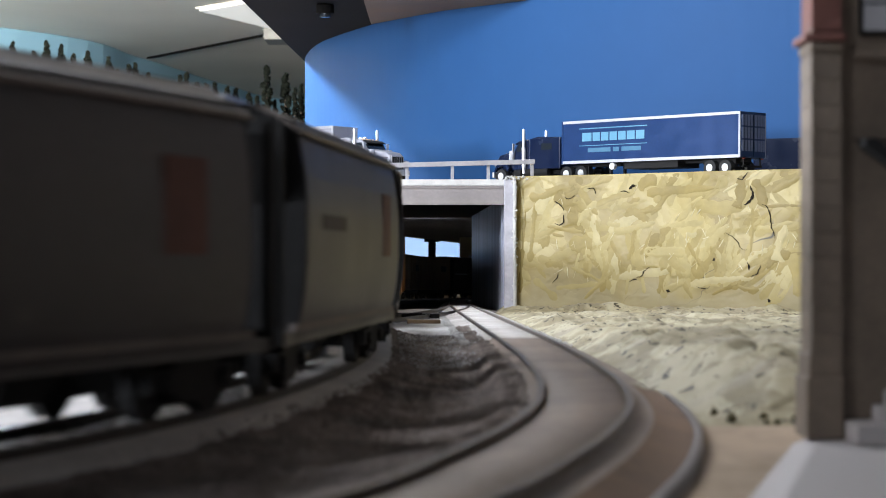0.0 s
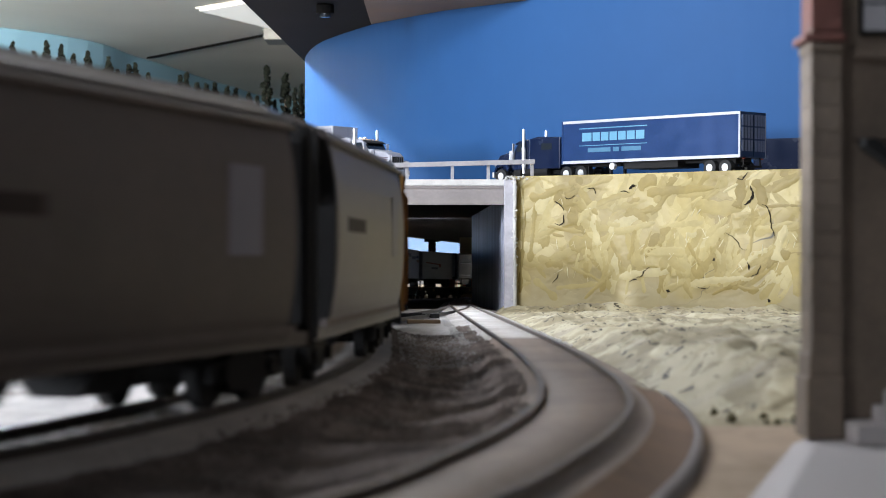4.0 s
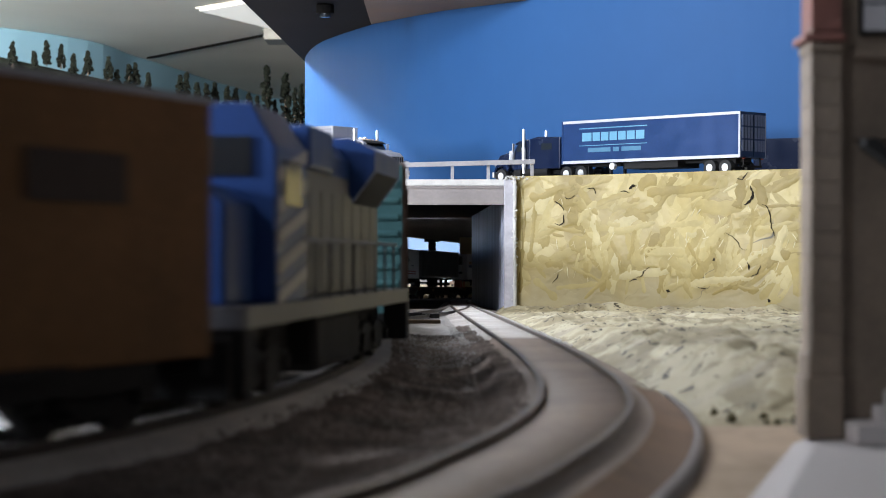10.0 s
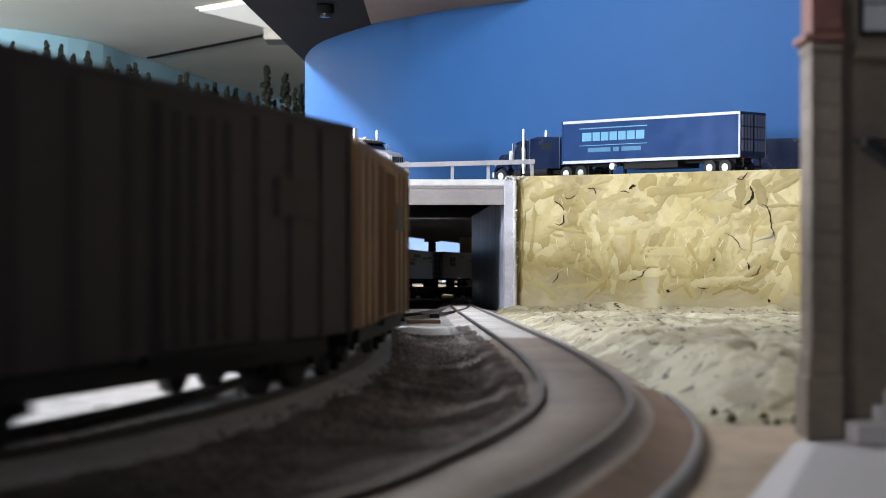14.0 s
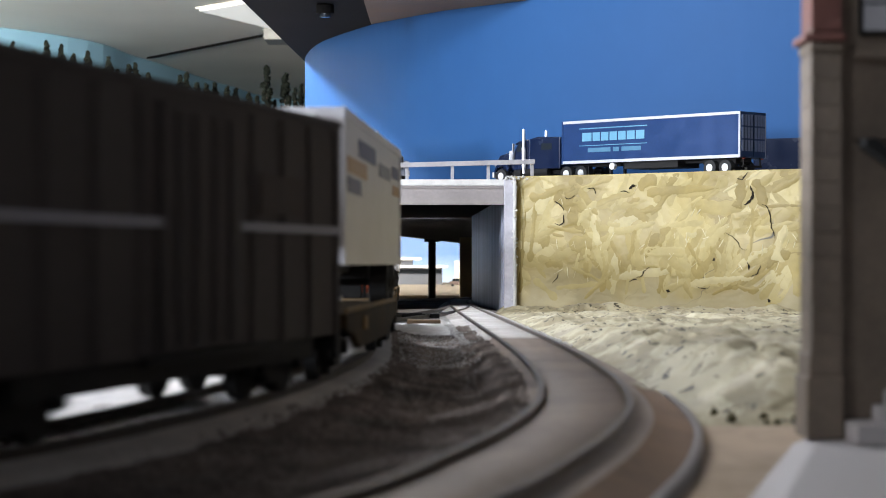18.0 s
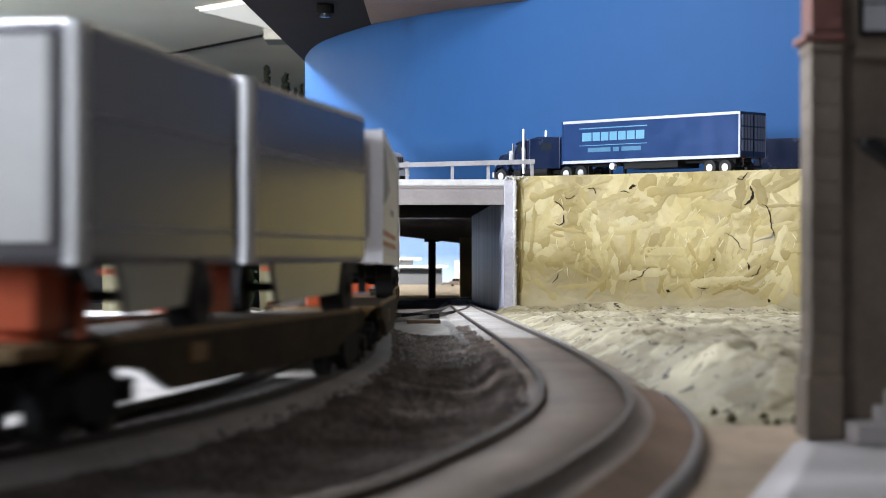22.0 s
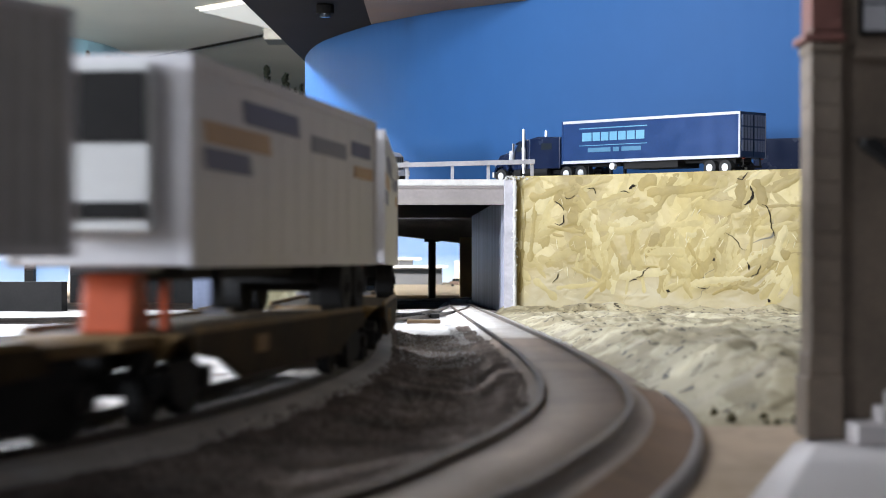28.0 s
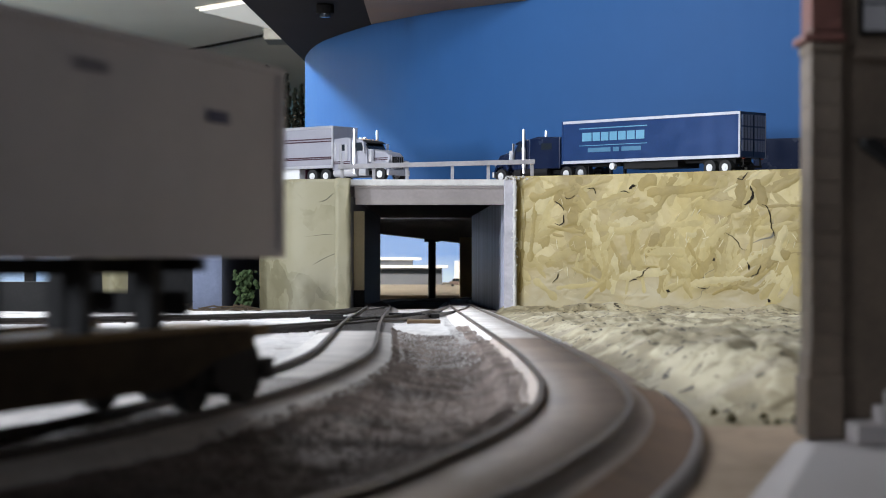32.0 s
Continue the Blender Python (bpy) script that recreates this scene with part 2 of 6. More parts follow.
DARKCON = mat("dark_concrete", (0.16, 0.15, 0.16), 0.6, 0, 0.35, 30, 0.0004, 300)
BEIGE = mat("beige_beam", (0.74, 0.63, 0.38), 0.7, 0, 0.2, 30)
SKYBLUE = mat("blue_backdrop", (0.023, 0.092, 0.245), 0.6, 0, 0.08, 3, 0, 40, spec=0.2)
CYAN = mat("pale_sky_backdrop", (0.25, 0.46, 0.60), 0.7, 0, 0.1, 3)
CEIL = mat("ceiling_panel", (0.93, 0.89, 0.80), 0.8, 0, 0.08, 3)
BUSHGREEN = mat("bush_green", (0.055, 0.085, 0.035), 0.9, 0, 0.5, 300, spec=0.1)
TWIG = mat("brown_twigs", (0.10, 0.075, 0.05), 0.9, 0, 0.4, 200, spec=0.1)
BLUEPIER = mat("blue_grey_pier", (0.17, 0.20, 0.29), 0.55, 0, 0.3, 30, 0.0004, 300)
PALEWALL = mat("pale_yard_wall", (0.75, 0.75, 0.73), 0.8, 0, 0.15, 20)
# far building's walls: their shade is put into this dark grey
SHADEWALL = mat("shaded_wall_grey", (0.13, 0.14, 0.16), 0.7, 0, 0.2, 20)
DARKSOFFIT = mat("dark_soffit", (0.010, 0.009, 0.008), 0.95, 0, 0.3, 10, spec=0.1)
CRACK = mat("crack_shadow", (0.025, 0.02, 0.014), 0.9, 0, 0.4, 200, spec=0.1)
BLOCKERGREY = mat("blocker_grey", (0.05, 0.047, 0.045), 0.9, 0, 0.3, 10, spec=0.2)
MOSS = mat("dark_moss", (0.11, 0.095, 0.05), 0.9, 0, 0.5, 200, spec=0.1)
WOOD = mat("brown_wood", (0.17, 0.105, 0.05), 0.6, 0, 0.35, 30)
STONE = mat("building_stone", (0.22, 0.17, 0.125), 0.75, 0, 0.3, 150, 0.0003, 900, rand=0.12)
REDSTONE = mat("red_brick", (0.21, 0.085, 0.065), 0.75, 0, 0.3, 150, 0.0003, 900)
PLINTH = mat("pale_plinth", (0.49, 0.455, 0.44), 0.6, 0, 0.12, 60)
PLY = mat("tan_board", (0.50, 0.37, 0.255), 0.7, 0, 0.3, 45, 0, 300, (0.30, 0.21, 0.12))
BROWNEARTH = mat("brown_earth", (0.27, 0.16, 0.09), 0.9, 0, 0.4, 60, 0.0008, 500)
GLASS = mat("dark_glass", (0.02, 0.025, 0.03), 0.08, 0, 0.1)
PALEGLASS = mat("pale_window", (0.5, 0.5, 0.52), 0.3, 0, 0.1)
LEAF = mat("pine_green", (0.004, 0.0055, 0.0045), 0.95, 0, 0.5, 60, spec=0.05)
BARK = mat("bark", (0.07, 0.05, 0.04), 0.9)
HOPPERS = [mat("hopper_dark_grey", (0.095, 0.085, 0.083), 0.46, 0, 0.3, 40, spec=0.28), mat("hopper_slate", (0.085, 0.085, 0.105), 0.46, 0, 0.3, 40, spec=0.28),
           mat("hopper_brown_grey", (0.17, 0.142, 0.12), 0.46, 0, 0.3, 40, spec=0.28), mat("hopper_light_grey", (0.34, 0.325, 0.32), 0.46, 0, 0.25, 40, spec=0.28)]
EDGEBROWN = mat("edge_brown", (0.21, 0.175, 0.155), 0.6, 0, 0.4, 40, spec=0.3)
ORANGE = mat("orange_paint", (0.36, 0.17, 0.06), 0.65, 0, 0.35, 30, spec=0.15)
ORANGEDARK = mat("sooty_orange_paint", (0.22, 0.12, 0.058), 0.7, 0, 0.4, 30, spec=0.12)
ORANGEMID = mat("dull_orange_paint", (0.27, 0.138, 0.058), 0.65, 0, 0.4, 30, spec=0.15)
ORANGELIGHT = mat("orange_end", (0.37, 0.19, 0.05), 0.5, 0, 0.2, 40, spec=0.2)
BOXBROWN = mat("boxcar_brown", (0.20, 0.148, 0.13), 0.65, 0, 0.3, 40, spec=0.15)
BOXDARK = mat("boxcar_dark", (0.085, 0.073, 0.07), 0.65, 0, 0.3, 40, spec=0.15)
BOXTAN = mat("boxcar_tan", (0.40, 0.25, 0.145), 0.6, 0, 0.3, 40, spec=0.2)
TEAL = mat("teal_end", (0.08, 0.19, 0.195), 0.5, 0, 0.2, 50, spec=0.2)
ENDGREY = mat("grey_end", (0.38, 0.38, 0.36), 0.5, 0, 0.25, 50, spec=0.2)
LOCOBLUE = mat("loco_blue", (0.026, 0.068, 0.23), 0.4, 0, 0.2, 60, spec=0.2)
LOCOSTRIPE = mat("loco_stripe", (0.42, 0.41, 0.42), 0.45, 0, 0.2, 60, spec=0.2)
LOCOGREY = mat("loco_grey", (0.165, 0.163, 0.175), 0.45, 0, 0.2, 60, spec=0.2)
FLATDARK = mat("flatcar_dark", (0.075, 0.052, 0.028), 0.75, 0, 0.6, 60, 0.0002, 500, spec=0.12)
FLATYELLOW = mat("flatcar_weathered", (0.24, 0.14, 0.04), 0.65, 0, 0.5, 60)
PLACARD = mat("placard_yellow", (0.30, 0.15, 0.03), 0.6, 0, 0.3, 80)
DARKMARK = mat("faded_print", (0.06, 0.042, 0.035), 0.6, 0, 0.3, 60, spec=0.2)
FADEDRED = mat("faded_red_print", (0.16, 0.07, 0.055), 0.6, 0, 0.3, 60, spec=0.2)
HITCH = mat("hitch_orange", (0.62, 0.10, 0.025), 0.5, 0, 0.2, 80)
FIXTURE = glow("lamp_diffuser", (1.0, 1.0, 0.95), 0.5)
SAND = mat("sand", (0.27, 0.235, 0.185), 0.9, 0, 0.25, 12, 0.001, 200)


def sky_glow():
    """Blue above, fading to cloudy white towards the ground; emission replaces its lighting."""
    m = glow("far_sky", (0.3, 0.6, 1.0), 1.0)
    nt = m.node_tree
    b = nt.nodes["Principled BSDF"]
    tc = nt.nodes.new("ShaderNodeTexCoord")
    sp = nt.nodes.new("ShaderNodeSeparateXYZ")
    nt.links.new(tc.outputs["Object"], sp.inputs[0])
    ns = nt.nodes.new("ShaderNodeTexNoise")
    ns.inputs["Scale"].default_value, ns.inputs["Detail"].default_value = 14, 6
    nt.links.new(tc.outputs["Object"], ns.inputs["Vector"])
    ad = nt.nodes.new("ShaderNodeMath")
    ad.operation = "MULTIPLY_ADD"
    ad.inputs[1].default_value = 0.05
    nt.links.new(ns.outputs["Fac"], ad.inputs[0])
    nt.links.new(sp.outputs["Z"], ad.inputs[2])
    mr = nt.nodes.new("ShaderNodeMapRange")
    mr.inputs["From Min"].default_value, mr.inputs["From Max"].default_value = -0.005, 0.062
    nt.links.new(ad.outputs[0], mr.inputs["Value"])
    mx = nt.nodes.new("ShaderNodeMix")
    mx.data_type = "RGBA"
    mx.inputs[6].default_value, mx.inputs[7].default_value = (0.62, 0.82, 1.0, 1), (0.11, 0.36, 0.86, 1)
    nt.links.new(mr.outputs[0], mx.inputs[0])
    nt.links.new(mx.outputs[2], b.inputs["Emission Color"])
    b.inputs["Base Color"].default_value = (0.1, 0.1, 0.1, 1)
    return m


FARSKY = sky_glow()


# ---- builders ----
def part(name, bm, material, parent=None, label="", bevel=0.0, smooth=False):
    """Links a bmesh, drawn in millimetres, as one mesh object."""
    if bevel:
        bmesh.ops.bevel(bm, geom=bm.edges[:], offset=bevel, segments=2, affect="EDGES", profile=0.5)
    bmesh.ops.scale(bm, vec=(0.001, 0.001, 0.001), verts=bm.verts)
    bmesh.ops.recalc_face_normals(bm, faces=bm.faces)
    me = bpy.data.meshes.new(name)
    bm.to_mesh(me)
    bm.free()
    if smooth:
        for p in me.polygons:
            p.use_smooth = True
    me.materials.append(material)
    ob = new(name, me)
    if parent is not None:
        ob.parent = parent
    if label:
        ob["label"] = label
    return ob


def thing(name, label, category, group="", kind=""):
    return tagged(new(name), label, category, group, kind)


def box(x0, x1, y0, y1, z0, z1, bm=None):
    bm = bm or bmesh.new()
    v = [bm.verts.new((x, y, z)) for x in (x0, x1) for y in (y0, y1) for z in (z0, z1)]
    for f in ((0, 1, 3, 2), (4, 6, 7, 5), (0, 4, 5, 1), (2, 3, 7, 6), (0, 2, 6, 4), (1, 5, 7, 3)):
        bm.faces.new([v[i] for i in f])
    return bm


def cyl(c, axis, r, length, seg=14, bm=None, r2=None):
    """A cylinder centred at c along axis 'x', 'y' or 'z'."""
    bm = bm or bmesh.new()
    r2 = r if r2 is None else r2
    rot = {"x": Euler((0, math.pi / 2, 0)), "y": Euler((-math.pi / 2, 0, 0)), "z": Euler((0, 0, 0))}[axis].to_matrix().to_4x4()
    bmesh.ops.create_cone(bm, cap_ends=True, segments=seg, radius1=r, radius2=r2, depth=length, matrix=Matrix.Translation(c) @ rot)
    return bm


def prism(profile, y0, y1, bm=None, axis="y"):
    """A closed (x, z) profile drawn out along y (or an (y, z) profile along x)."""
    bm = bm or bmesh.new()
    rows = []
    for s in (y0, y1):
        rows.append([bm.verts.new((a, s, b) if axis == "y" else (s, a, b)) for a, b in profile])
    n = len(profile)
    for i in range(n):
        bm.faces.new((rows[0][i], rows[0][(i + 1) % n], rows[1][(i + 1) % n], rows[1][i]))
    bm.faces.new(rows[0])
    bm.faces.new(rows[1][::-1])
    return bm


def slab(points, z0, z1, bm=None):
    """An upright prism over plan points (x, y)."""
    bm = bm or bmesh.new()
    lo = [bm.verts.new((x, y, z0)) for x, y in points]
    hi = [bm.verts.new((x, y, z1)) for x, y in points]
    n = len(points)
    for i in range(n):
        bm.faces.new((lo[i], lo[(i + 1) % n], hi[(i + 1) % n], hi[i]))
    bm.faces.new(lo[::-1])
    bm.faces.new(hi)
    return bm


# ---- the tracks ----
def profile_z(d):
    """Height of the rail tops: level near the camera, then falling away."""
    if d < 450:
        return 0.0
    if d < 1400:
        return -9.4 * ((d - 450) / 950) ** 1.4
    return -9.4 - (d - 1400) * 0.0160


class Line:
    """A smooth centre line through plan points (x, y) in millimetres, by arc length."""

    def __init__(self, pts, step=6.0):
        p = [Vector((a, b)) for a, b in pts]
        p = [p[0] * 2 - p[1]] + p + [p[-1] * 2 - p[-2]]
        fine = []
        for i in range(1, len(p) - 2):
            n = max(4, int((p[i + 1] - p[i]).length / step))
            for k in range(n):
                t = k / n
                fine.append(0.5 * ((2 * p[i]) + (p[i + 1] - p[i - 1]) * t + (2 * p[i - 1] - 5 * p[i] + 4 * p[i + 1] - p[i + 2]) * t * t
                            + (3 * p[i] - p[i - 1] - 3 * p[i + 1] + p[i + 2]) * t ** 3))
        fine.append(p[-2])
        for _ in range(6):
            fine = [fine[0]] + [(fine[i - 1] + fine[i] * 2 + fine[i + 1]) / 4 for i in range(1, len(fine) - 1)] + [fine[-1]]
        self.p = fine
        self.s = [0.0]
        for a, b in zip(fine, fine[1:]):
            self.s.append(self.s[-1] + (b - a).length)

    def at(self, s):
        """Point and direction at arc length s."""
        i = int(np.searchsorted(self.s, s)) - 1
        i = max(0, min(len(self.p) - 2, i))
        a, b = self.p[i], self.p[i + 1]
        d = (b - a).normalized()
        q = a + d * (s - self.s[i])
        return q, d

    def near_y(self, y):
        return min(range(len(self.p)), key=lambda i: abs(self.p[i].y - y))


# plan points from far to near
TRAIN = Line([(330, 3700), (200, 3050), (75, 2620), (18, 2440), (-34, 2265), (-58, 2080), (-66, 1850), (-58, 1600), (-46, 1330), (-37.5, 886), (-31, 640),
              (-28.5, 534), (-30, 470), (-34.5, 410), (-40, 365), (-46, 330), (-53.5, 295), (-63, 262), (-81, 215), (-107, 165), (-150, 105), (-210, 45), (-295, -15), (-405, -70)])
OUTER = Line([(60, 3300), (30, 2400), (16, 1900), (14, 1400), (19, 1000), (23.5, 760), (26.8, 612), (28.6, 524), (29.2, 448), (29, 405), (28, 374), (25.4, 335),
              (22, 308), (15.1, 269), (7.5, 238), (0, 208), (-14, 175), (-40, 125), (-75, 80)])
YARD = Line([(13, 1500), (9, 1320), (0, 1170), (-16, 1030), (-38, 900), (-60, 815), (-88, 740), (-130, 665), (-190, 590), (-300, 500), (-460, 400)])
YARD2 = Line([(-50, 1330), (-64, 1180), (-100, 1060), (-170, 960), (-290, 870), (-460, 790)])


def rail(line, side, s0, s1, parent, lift=0.0, steel=None):
    prof = [(-0.6, 0.0), (0.6, 0.0), (0.55, -0.7), (0.25, -0.9), (0.25, -1.8), (1.0, -2.2), (-1.0, -2.2), (-0.25, -1.8), (-0.25, -0.9), (-0.55, -0.7)]
    bm = bmesh.new()
    rows = []
    n = int((s1 - s0) / 9) + 1
    for k in range(n + 1):
        q, d = line.at(s0 + (s1 - s0) * k / n)
        nx = Vector((d.y, -d.x))
        z = profile_z(q.y) + lift
        rows.append([bm.verts.new((q.x + nx.x * (side * 8.25 + a), q.y + nx.y * (side * 8.25 + a), z + b)) for a, b in prof])
    m = len(prof)
    for r0, r1 in zip(rows, rows[1:]):
        for i in range(m):
            bm.faces.new((r0[i], r0[(i + 1) % m], r1[(i + 1) % m], r1[i]))
    bm.faces.new(rows[0])
    bm.faces.new(rows[-1])
    return part("rail", bm, steel or RAILM, parent)


def ribbon(line, s0, s1, offs, parent, name, material, step=12):
    """A strip along a line with cross-section offs = (across, height under the rail top)."""
    bm = bmesh.new()
    rows = []
    n = int((s1 - s0) / step) + 1
    for k in range(n + 1):
        q, d = line.at(s0 + (s1 - s0) * k / n)
        nx = Vector((d.y, -d.x))
        rows.append([bm.verts.new((q.x + nx.x * a, q.y + nx.y * a, profile_z(q.y) + b)) for a, b in offs])
    for r0, r1 in zip(rows, rows[1:]):
        for i in range(len(offs) - 1):
            bm.faces.new((r0[i], r0[i + 1], r1[i + 1], r1[i]))
    return part(name, bm, material, parent, smooth=True)


TIE_MESH = {}


def ties(line, s0, s1, parent, pitch=7.2, drop=2.25):
    if "m" not in TIE_MESH:
        bm = box(-7.3, 7.3, -0.8, 0.8, -1.6, 0)
        bmesh.ops.bevel(bm, geom=bm.edges[:], offset=0.2, segments=1, affect="EDGES")
        bmesh.ops.scale(bm, vec=(0.001,) * 3, verts=bm.verts)
        me = bpy.data.meshes.new("tie")
        bm.to_mesh(me)
        bm.free()
        me.materials.append(TIE)
        TIE_MESH["m"] = me
    s = s0
    while s < s1:
        q, d = line.at(s)
        ob = new("tie", TIE_MESH["m"])
        ob.parent = parent
        ob.matrix_basis = pose(q.x / 1000, q.y / 1000, (profile_z(q.y) - drop) / 1000, 0, 0, math.degrees(math.atan2(d.y, d.x)) - 90 + random.uniform(-1, 1))
        s += pitch


def total(line):
    return line.s[-1]


track_outer = thing("track", "curved outer railway track set in smooth grey roadbed", "track", "tracks", "structure")
for sd in (-1, 1):
    rail(OUTER, sd, 0, total(OUTER), track_outer)
BED = [(19, -6), (15.5, -2.6), (9, -1.9), (8.9, -1.3), (-8.9, -1.3), (-9, -1.9), (-12.5, -2.4)]
# roadbed is whitish beyond the joint and browner before it
JOINT = OUTER.s[OUTER.near_y(652)]
ribbon(OUTER, 0, JOINT - 0.5, BED, track_outer, "roadbed", INFILLPALE)
ribbon(OUTER, JOINT, total(OUTER), BED, track_outer, "roadbed", INFILL)
ribbon(OUTER, OUTER.s[OUTER.near_y(420)], total(OUTER), [(-12.5, -2.4), (-15, -3.6), (-19.4, -4.6)], track_outer, "shoulder", BROWNEARTH)
ribbon(OUTER, OUTER.s[OUTER.near_y(420)], total(OUTER), [(-19.4, -4.2), (-20.8, -4.4), (-21.2, -9)], track_outer, "edge_strip", PLINTH)
ribbon(OUTER, 0, JOINT, [(-12.5, -2.4), (-15.5, -2.8), (-20, -6)], track_outer, "shoulder", INFILLPALE)
ribbon(OUTER, JOINT, OUTER.s[OUTER.near_y(420)], [(-12.5, -2.4), (-15.5, -2.8), (-20, -6)], track_outer, "shoulder", INFILL)
track_train = thing("track", "curved inner railway track on dark ties and pale ballast", "track", "tracks", "structure")
for sd in (-1, 1):
    rail(TRAIN, sd, 0, total(TRAIN), track_train, 0.0, DARKRAIL)
THROAT = TRAIN.s[TRAIN.near_y(745)]
ribbon(TRAIN, THROAT, total(TRAIN), [(24, -6.2), (15.5, -2.6), (9, -2.0), (8.9, -1.75), (-8.9, -1.75), (-9, -2.0), (-13.0, -2.5), (-15.5, -4.2), (-17, -7)], track_train, "ballast", PALEBED)
ribbon(TRAIN, 0, THROAT - 0.5, [(24, -6.2), (15.5, -2.6), (9, -2.0), (8.9, -1.75), (-8.9, -1.75), (-9, -2.0), (-13.0, -2.5), (-15.5, -4.2), (-17, -7)], track_train, "ballast", GREYBALLAST)
ties(TRAIN, TRAIN.s[TRAIN.near_y(420)], TRAIN.s[TRAIN.near_y(90)], track_train, 7.2, 1.62)
ties(TRAIN, TRAIN.s[TRAIN.near_y(1300)], THROAT - 4, track_train, 7.2, 1.5)
for ln in (YARD, YARD2):
    tk = thing("track", "yard track on dark ties and pale ballast", "track", "tracks", "structure")
    for sd in (-1, 1):
        rail(ln, sd, 0, total(ln), tk, -0.6, DARKRAIL)
    ribbon(ln, 0, total(ln), [(-24, -7), (-17, -4.2), (17, -4.2), (22, -7)], tk, "ballast", BALLAST)
    ties(ln, 0, total(ln), tk, 7.2, 2.85)


# ---- ground ----
def smooth01(a, b, x):
    t = max(0.0, min(1.0, (x - a) / (b - a)))
    return t * t * (3 - 2 * t)


OUTER_YX = np.array([(q.y, q.x) for q in OUTER.p])[::-1]
TRAIN_YX = np.array([(q.y, q.x) for q in TRAIN.p])[::-1]


def outer_x(y):
    return float(np.interp(y, OUTER_YX[:, 0], OUTER_YX[:, 1]))


def train_x(y):
    return float(np.interp(y, TRAIN_YX[:, 0], TRAIN_YX[:, 1]))


def ground_z(x, y):
    z = profile_z(y) - 4.2
    if y > 1380 and y < 2100:
        z -= 1.0
    z += 0.9 * noise.noise((x * 0.06, y * 0.05, 1.0)) + 0.5 * noise.noise((x * 0.1, y * 0.08, 4.0))
    if 180 < y < 1000:
        # a shallow lumpy ditch between the two tracks
        lo, hi = train_x(y) + 15, outer_x(y) - 13
        if lo < x < hi:
            u = (x - lo) / (hi - lo)
            z += (-2.4 * math.sin(math.pi * u) + 1.0 * noise.noise((x * 0.07, y * 0.022, 6.0)) + 0.5 * noise.noise((x * 0.13, y * 0.05, 3.0))) * smooth01(0, 0.25, u) * smooth01(0, 0.25, 1 - u)
            for yc, amp in ((642, 1.6), (700, 1.4), (748, 2.0)):
                z += amp * math.exp(-((y - yc - 14 * noise.noise((x * 0.1, yc, 0))) / 8) ** 2) * smooth01(0, 0.15, u)
    if y < 1400 and x > 0:
        z -= 7.0 * smooth01(10, 15, x - outer_x(max(y, 90)))
    return z


def ground_sheet():
    bm = bmesh.new()
    xs = [-9000, -4000, -2000, -1200, -800] + list(range(-600, -132, 12)) + list(range(-132, 132, 4)) + list(range(132, 400, 12)) + [500, 800, 1500, 4000, 9000]
    ys = [-6000, -2000, -800, -300] + list(range(0, 900, 6)) + list(range(900, 3600, 50)) + [4000, 6000, 9000, 14000]
    grid = [[bm.verts.new((x, y, ground_z(x, y) if abs(x) < 700 and -10 < y < 3600 else ground_z(0, max(-10, min(3600, y))) - 3)) for x in xs] for y in ys]
    for a, b in zip(grid, grid[1:]):
        for i in range(len(xs) - 1):
            bm.faces.new((a[i], a[i + 1], b[i + 1], b[i]))
    return tagged(part("ground", bm, DIRT, smooth=True), "grey gravelly scenic ground of the layout", "ground", kind="structure")


ground_sheet()


def gravel():
    """Loose stones between and beside the tracks."""
    rng = np.random.default_rng(4)
    n = 42000
    y = 190 + 1100 * rng.random(n) ** 1.7
    lo = np.array([TRAIN.p[TRAIN.near_y(v)].x for v in range(180, 1320, 10)])
    hi = np.array([OUTER.p[OUTER.near_y(v)].x for v in range(180, 1320, 10)])
    k = ((y - 180) / 10).astype(int)
    x = lo[k] + 14 + (hi[k] - lo[k] - 28.5) * rng.random(n)
    keep = hi[k] - lo[k] > 33
    x, y = x[keep], y[keep]
    n = len(x)
    z = np.array([ground_z(a, b) for a, b in zip(x, y)]) + 0.1
    r = (0.12 + 0.42 * rng.random(n) ** 2.6)
    octa = np.array([(1, 0, 0), (-1, 0, 0), (0, 1, 0), (0, -1, 0), (0, 0, 0.8), (0, 0, -0.8)])
    v = octa[None] * (0.6 + 0.8 * rng.random((n, 6, 1))) * r[:, None, None] + np.stack([x, y, z], 1)[:, None, :]
    f = np.array([(0, 2, 4), (2, 1, 4), (1, 3, 4), (3, 0, 4), (2, 0, 5), (1, 2, 5), (3, 1, 5), (0, 3, 5)])
    faces = (f[None] + 6 * np.arange(n)[:, None, None]).reshape(-1, 3)
    me = bpy.data.meshes.new("gravel")
    me.from_pydata((v.reshape(-1, 3) / 1000).tolist(), [], faces.tolist())
    me.materials.append(STONES)
    return tagged(new("gravel", me), "loose grey-brown gravel between the tracks", "gravel", kind="stuff")


gravel()


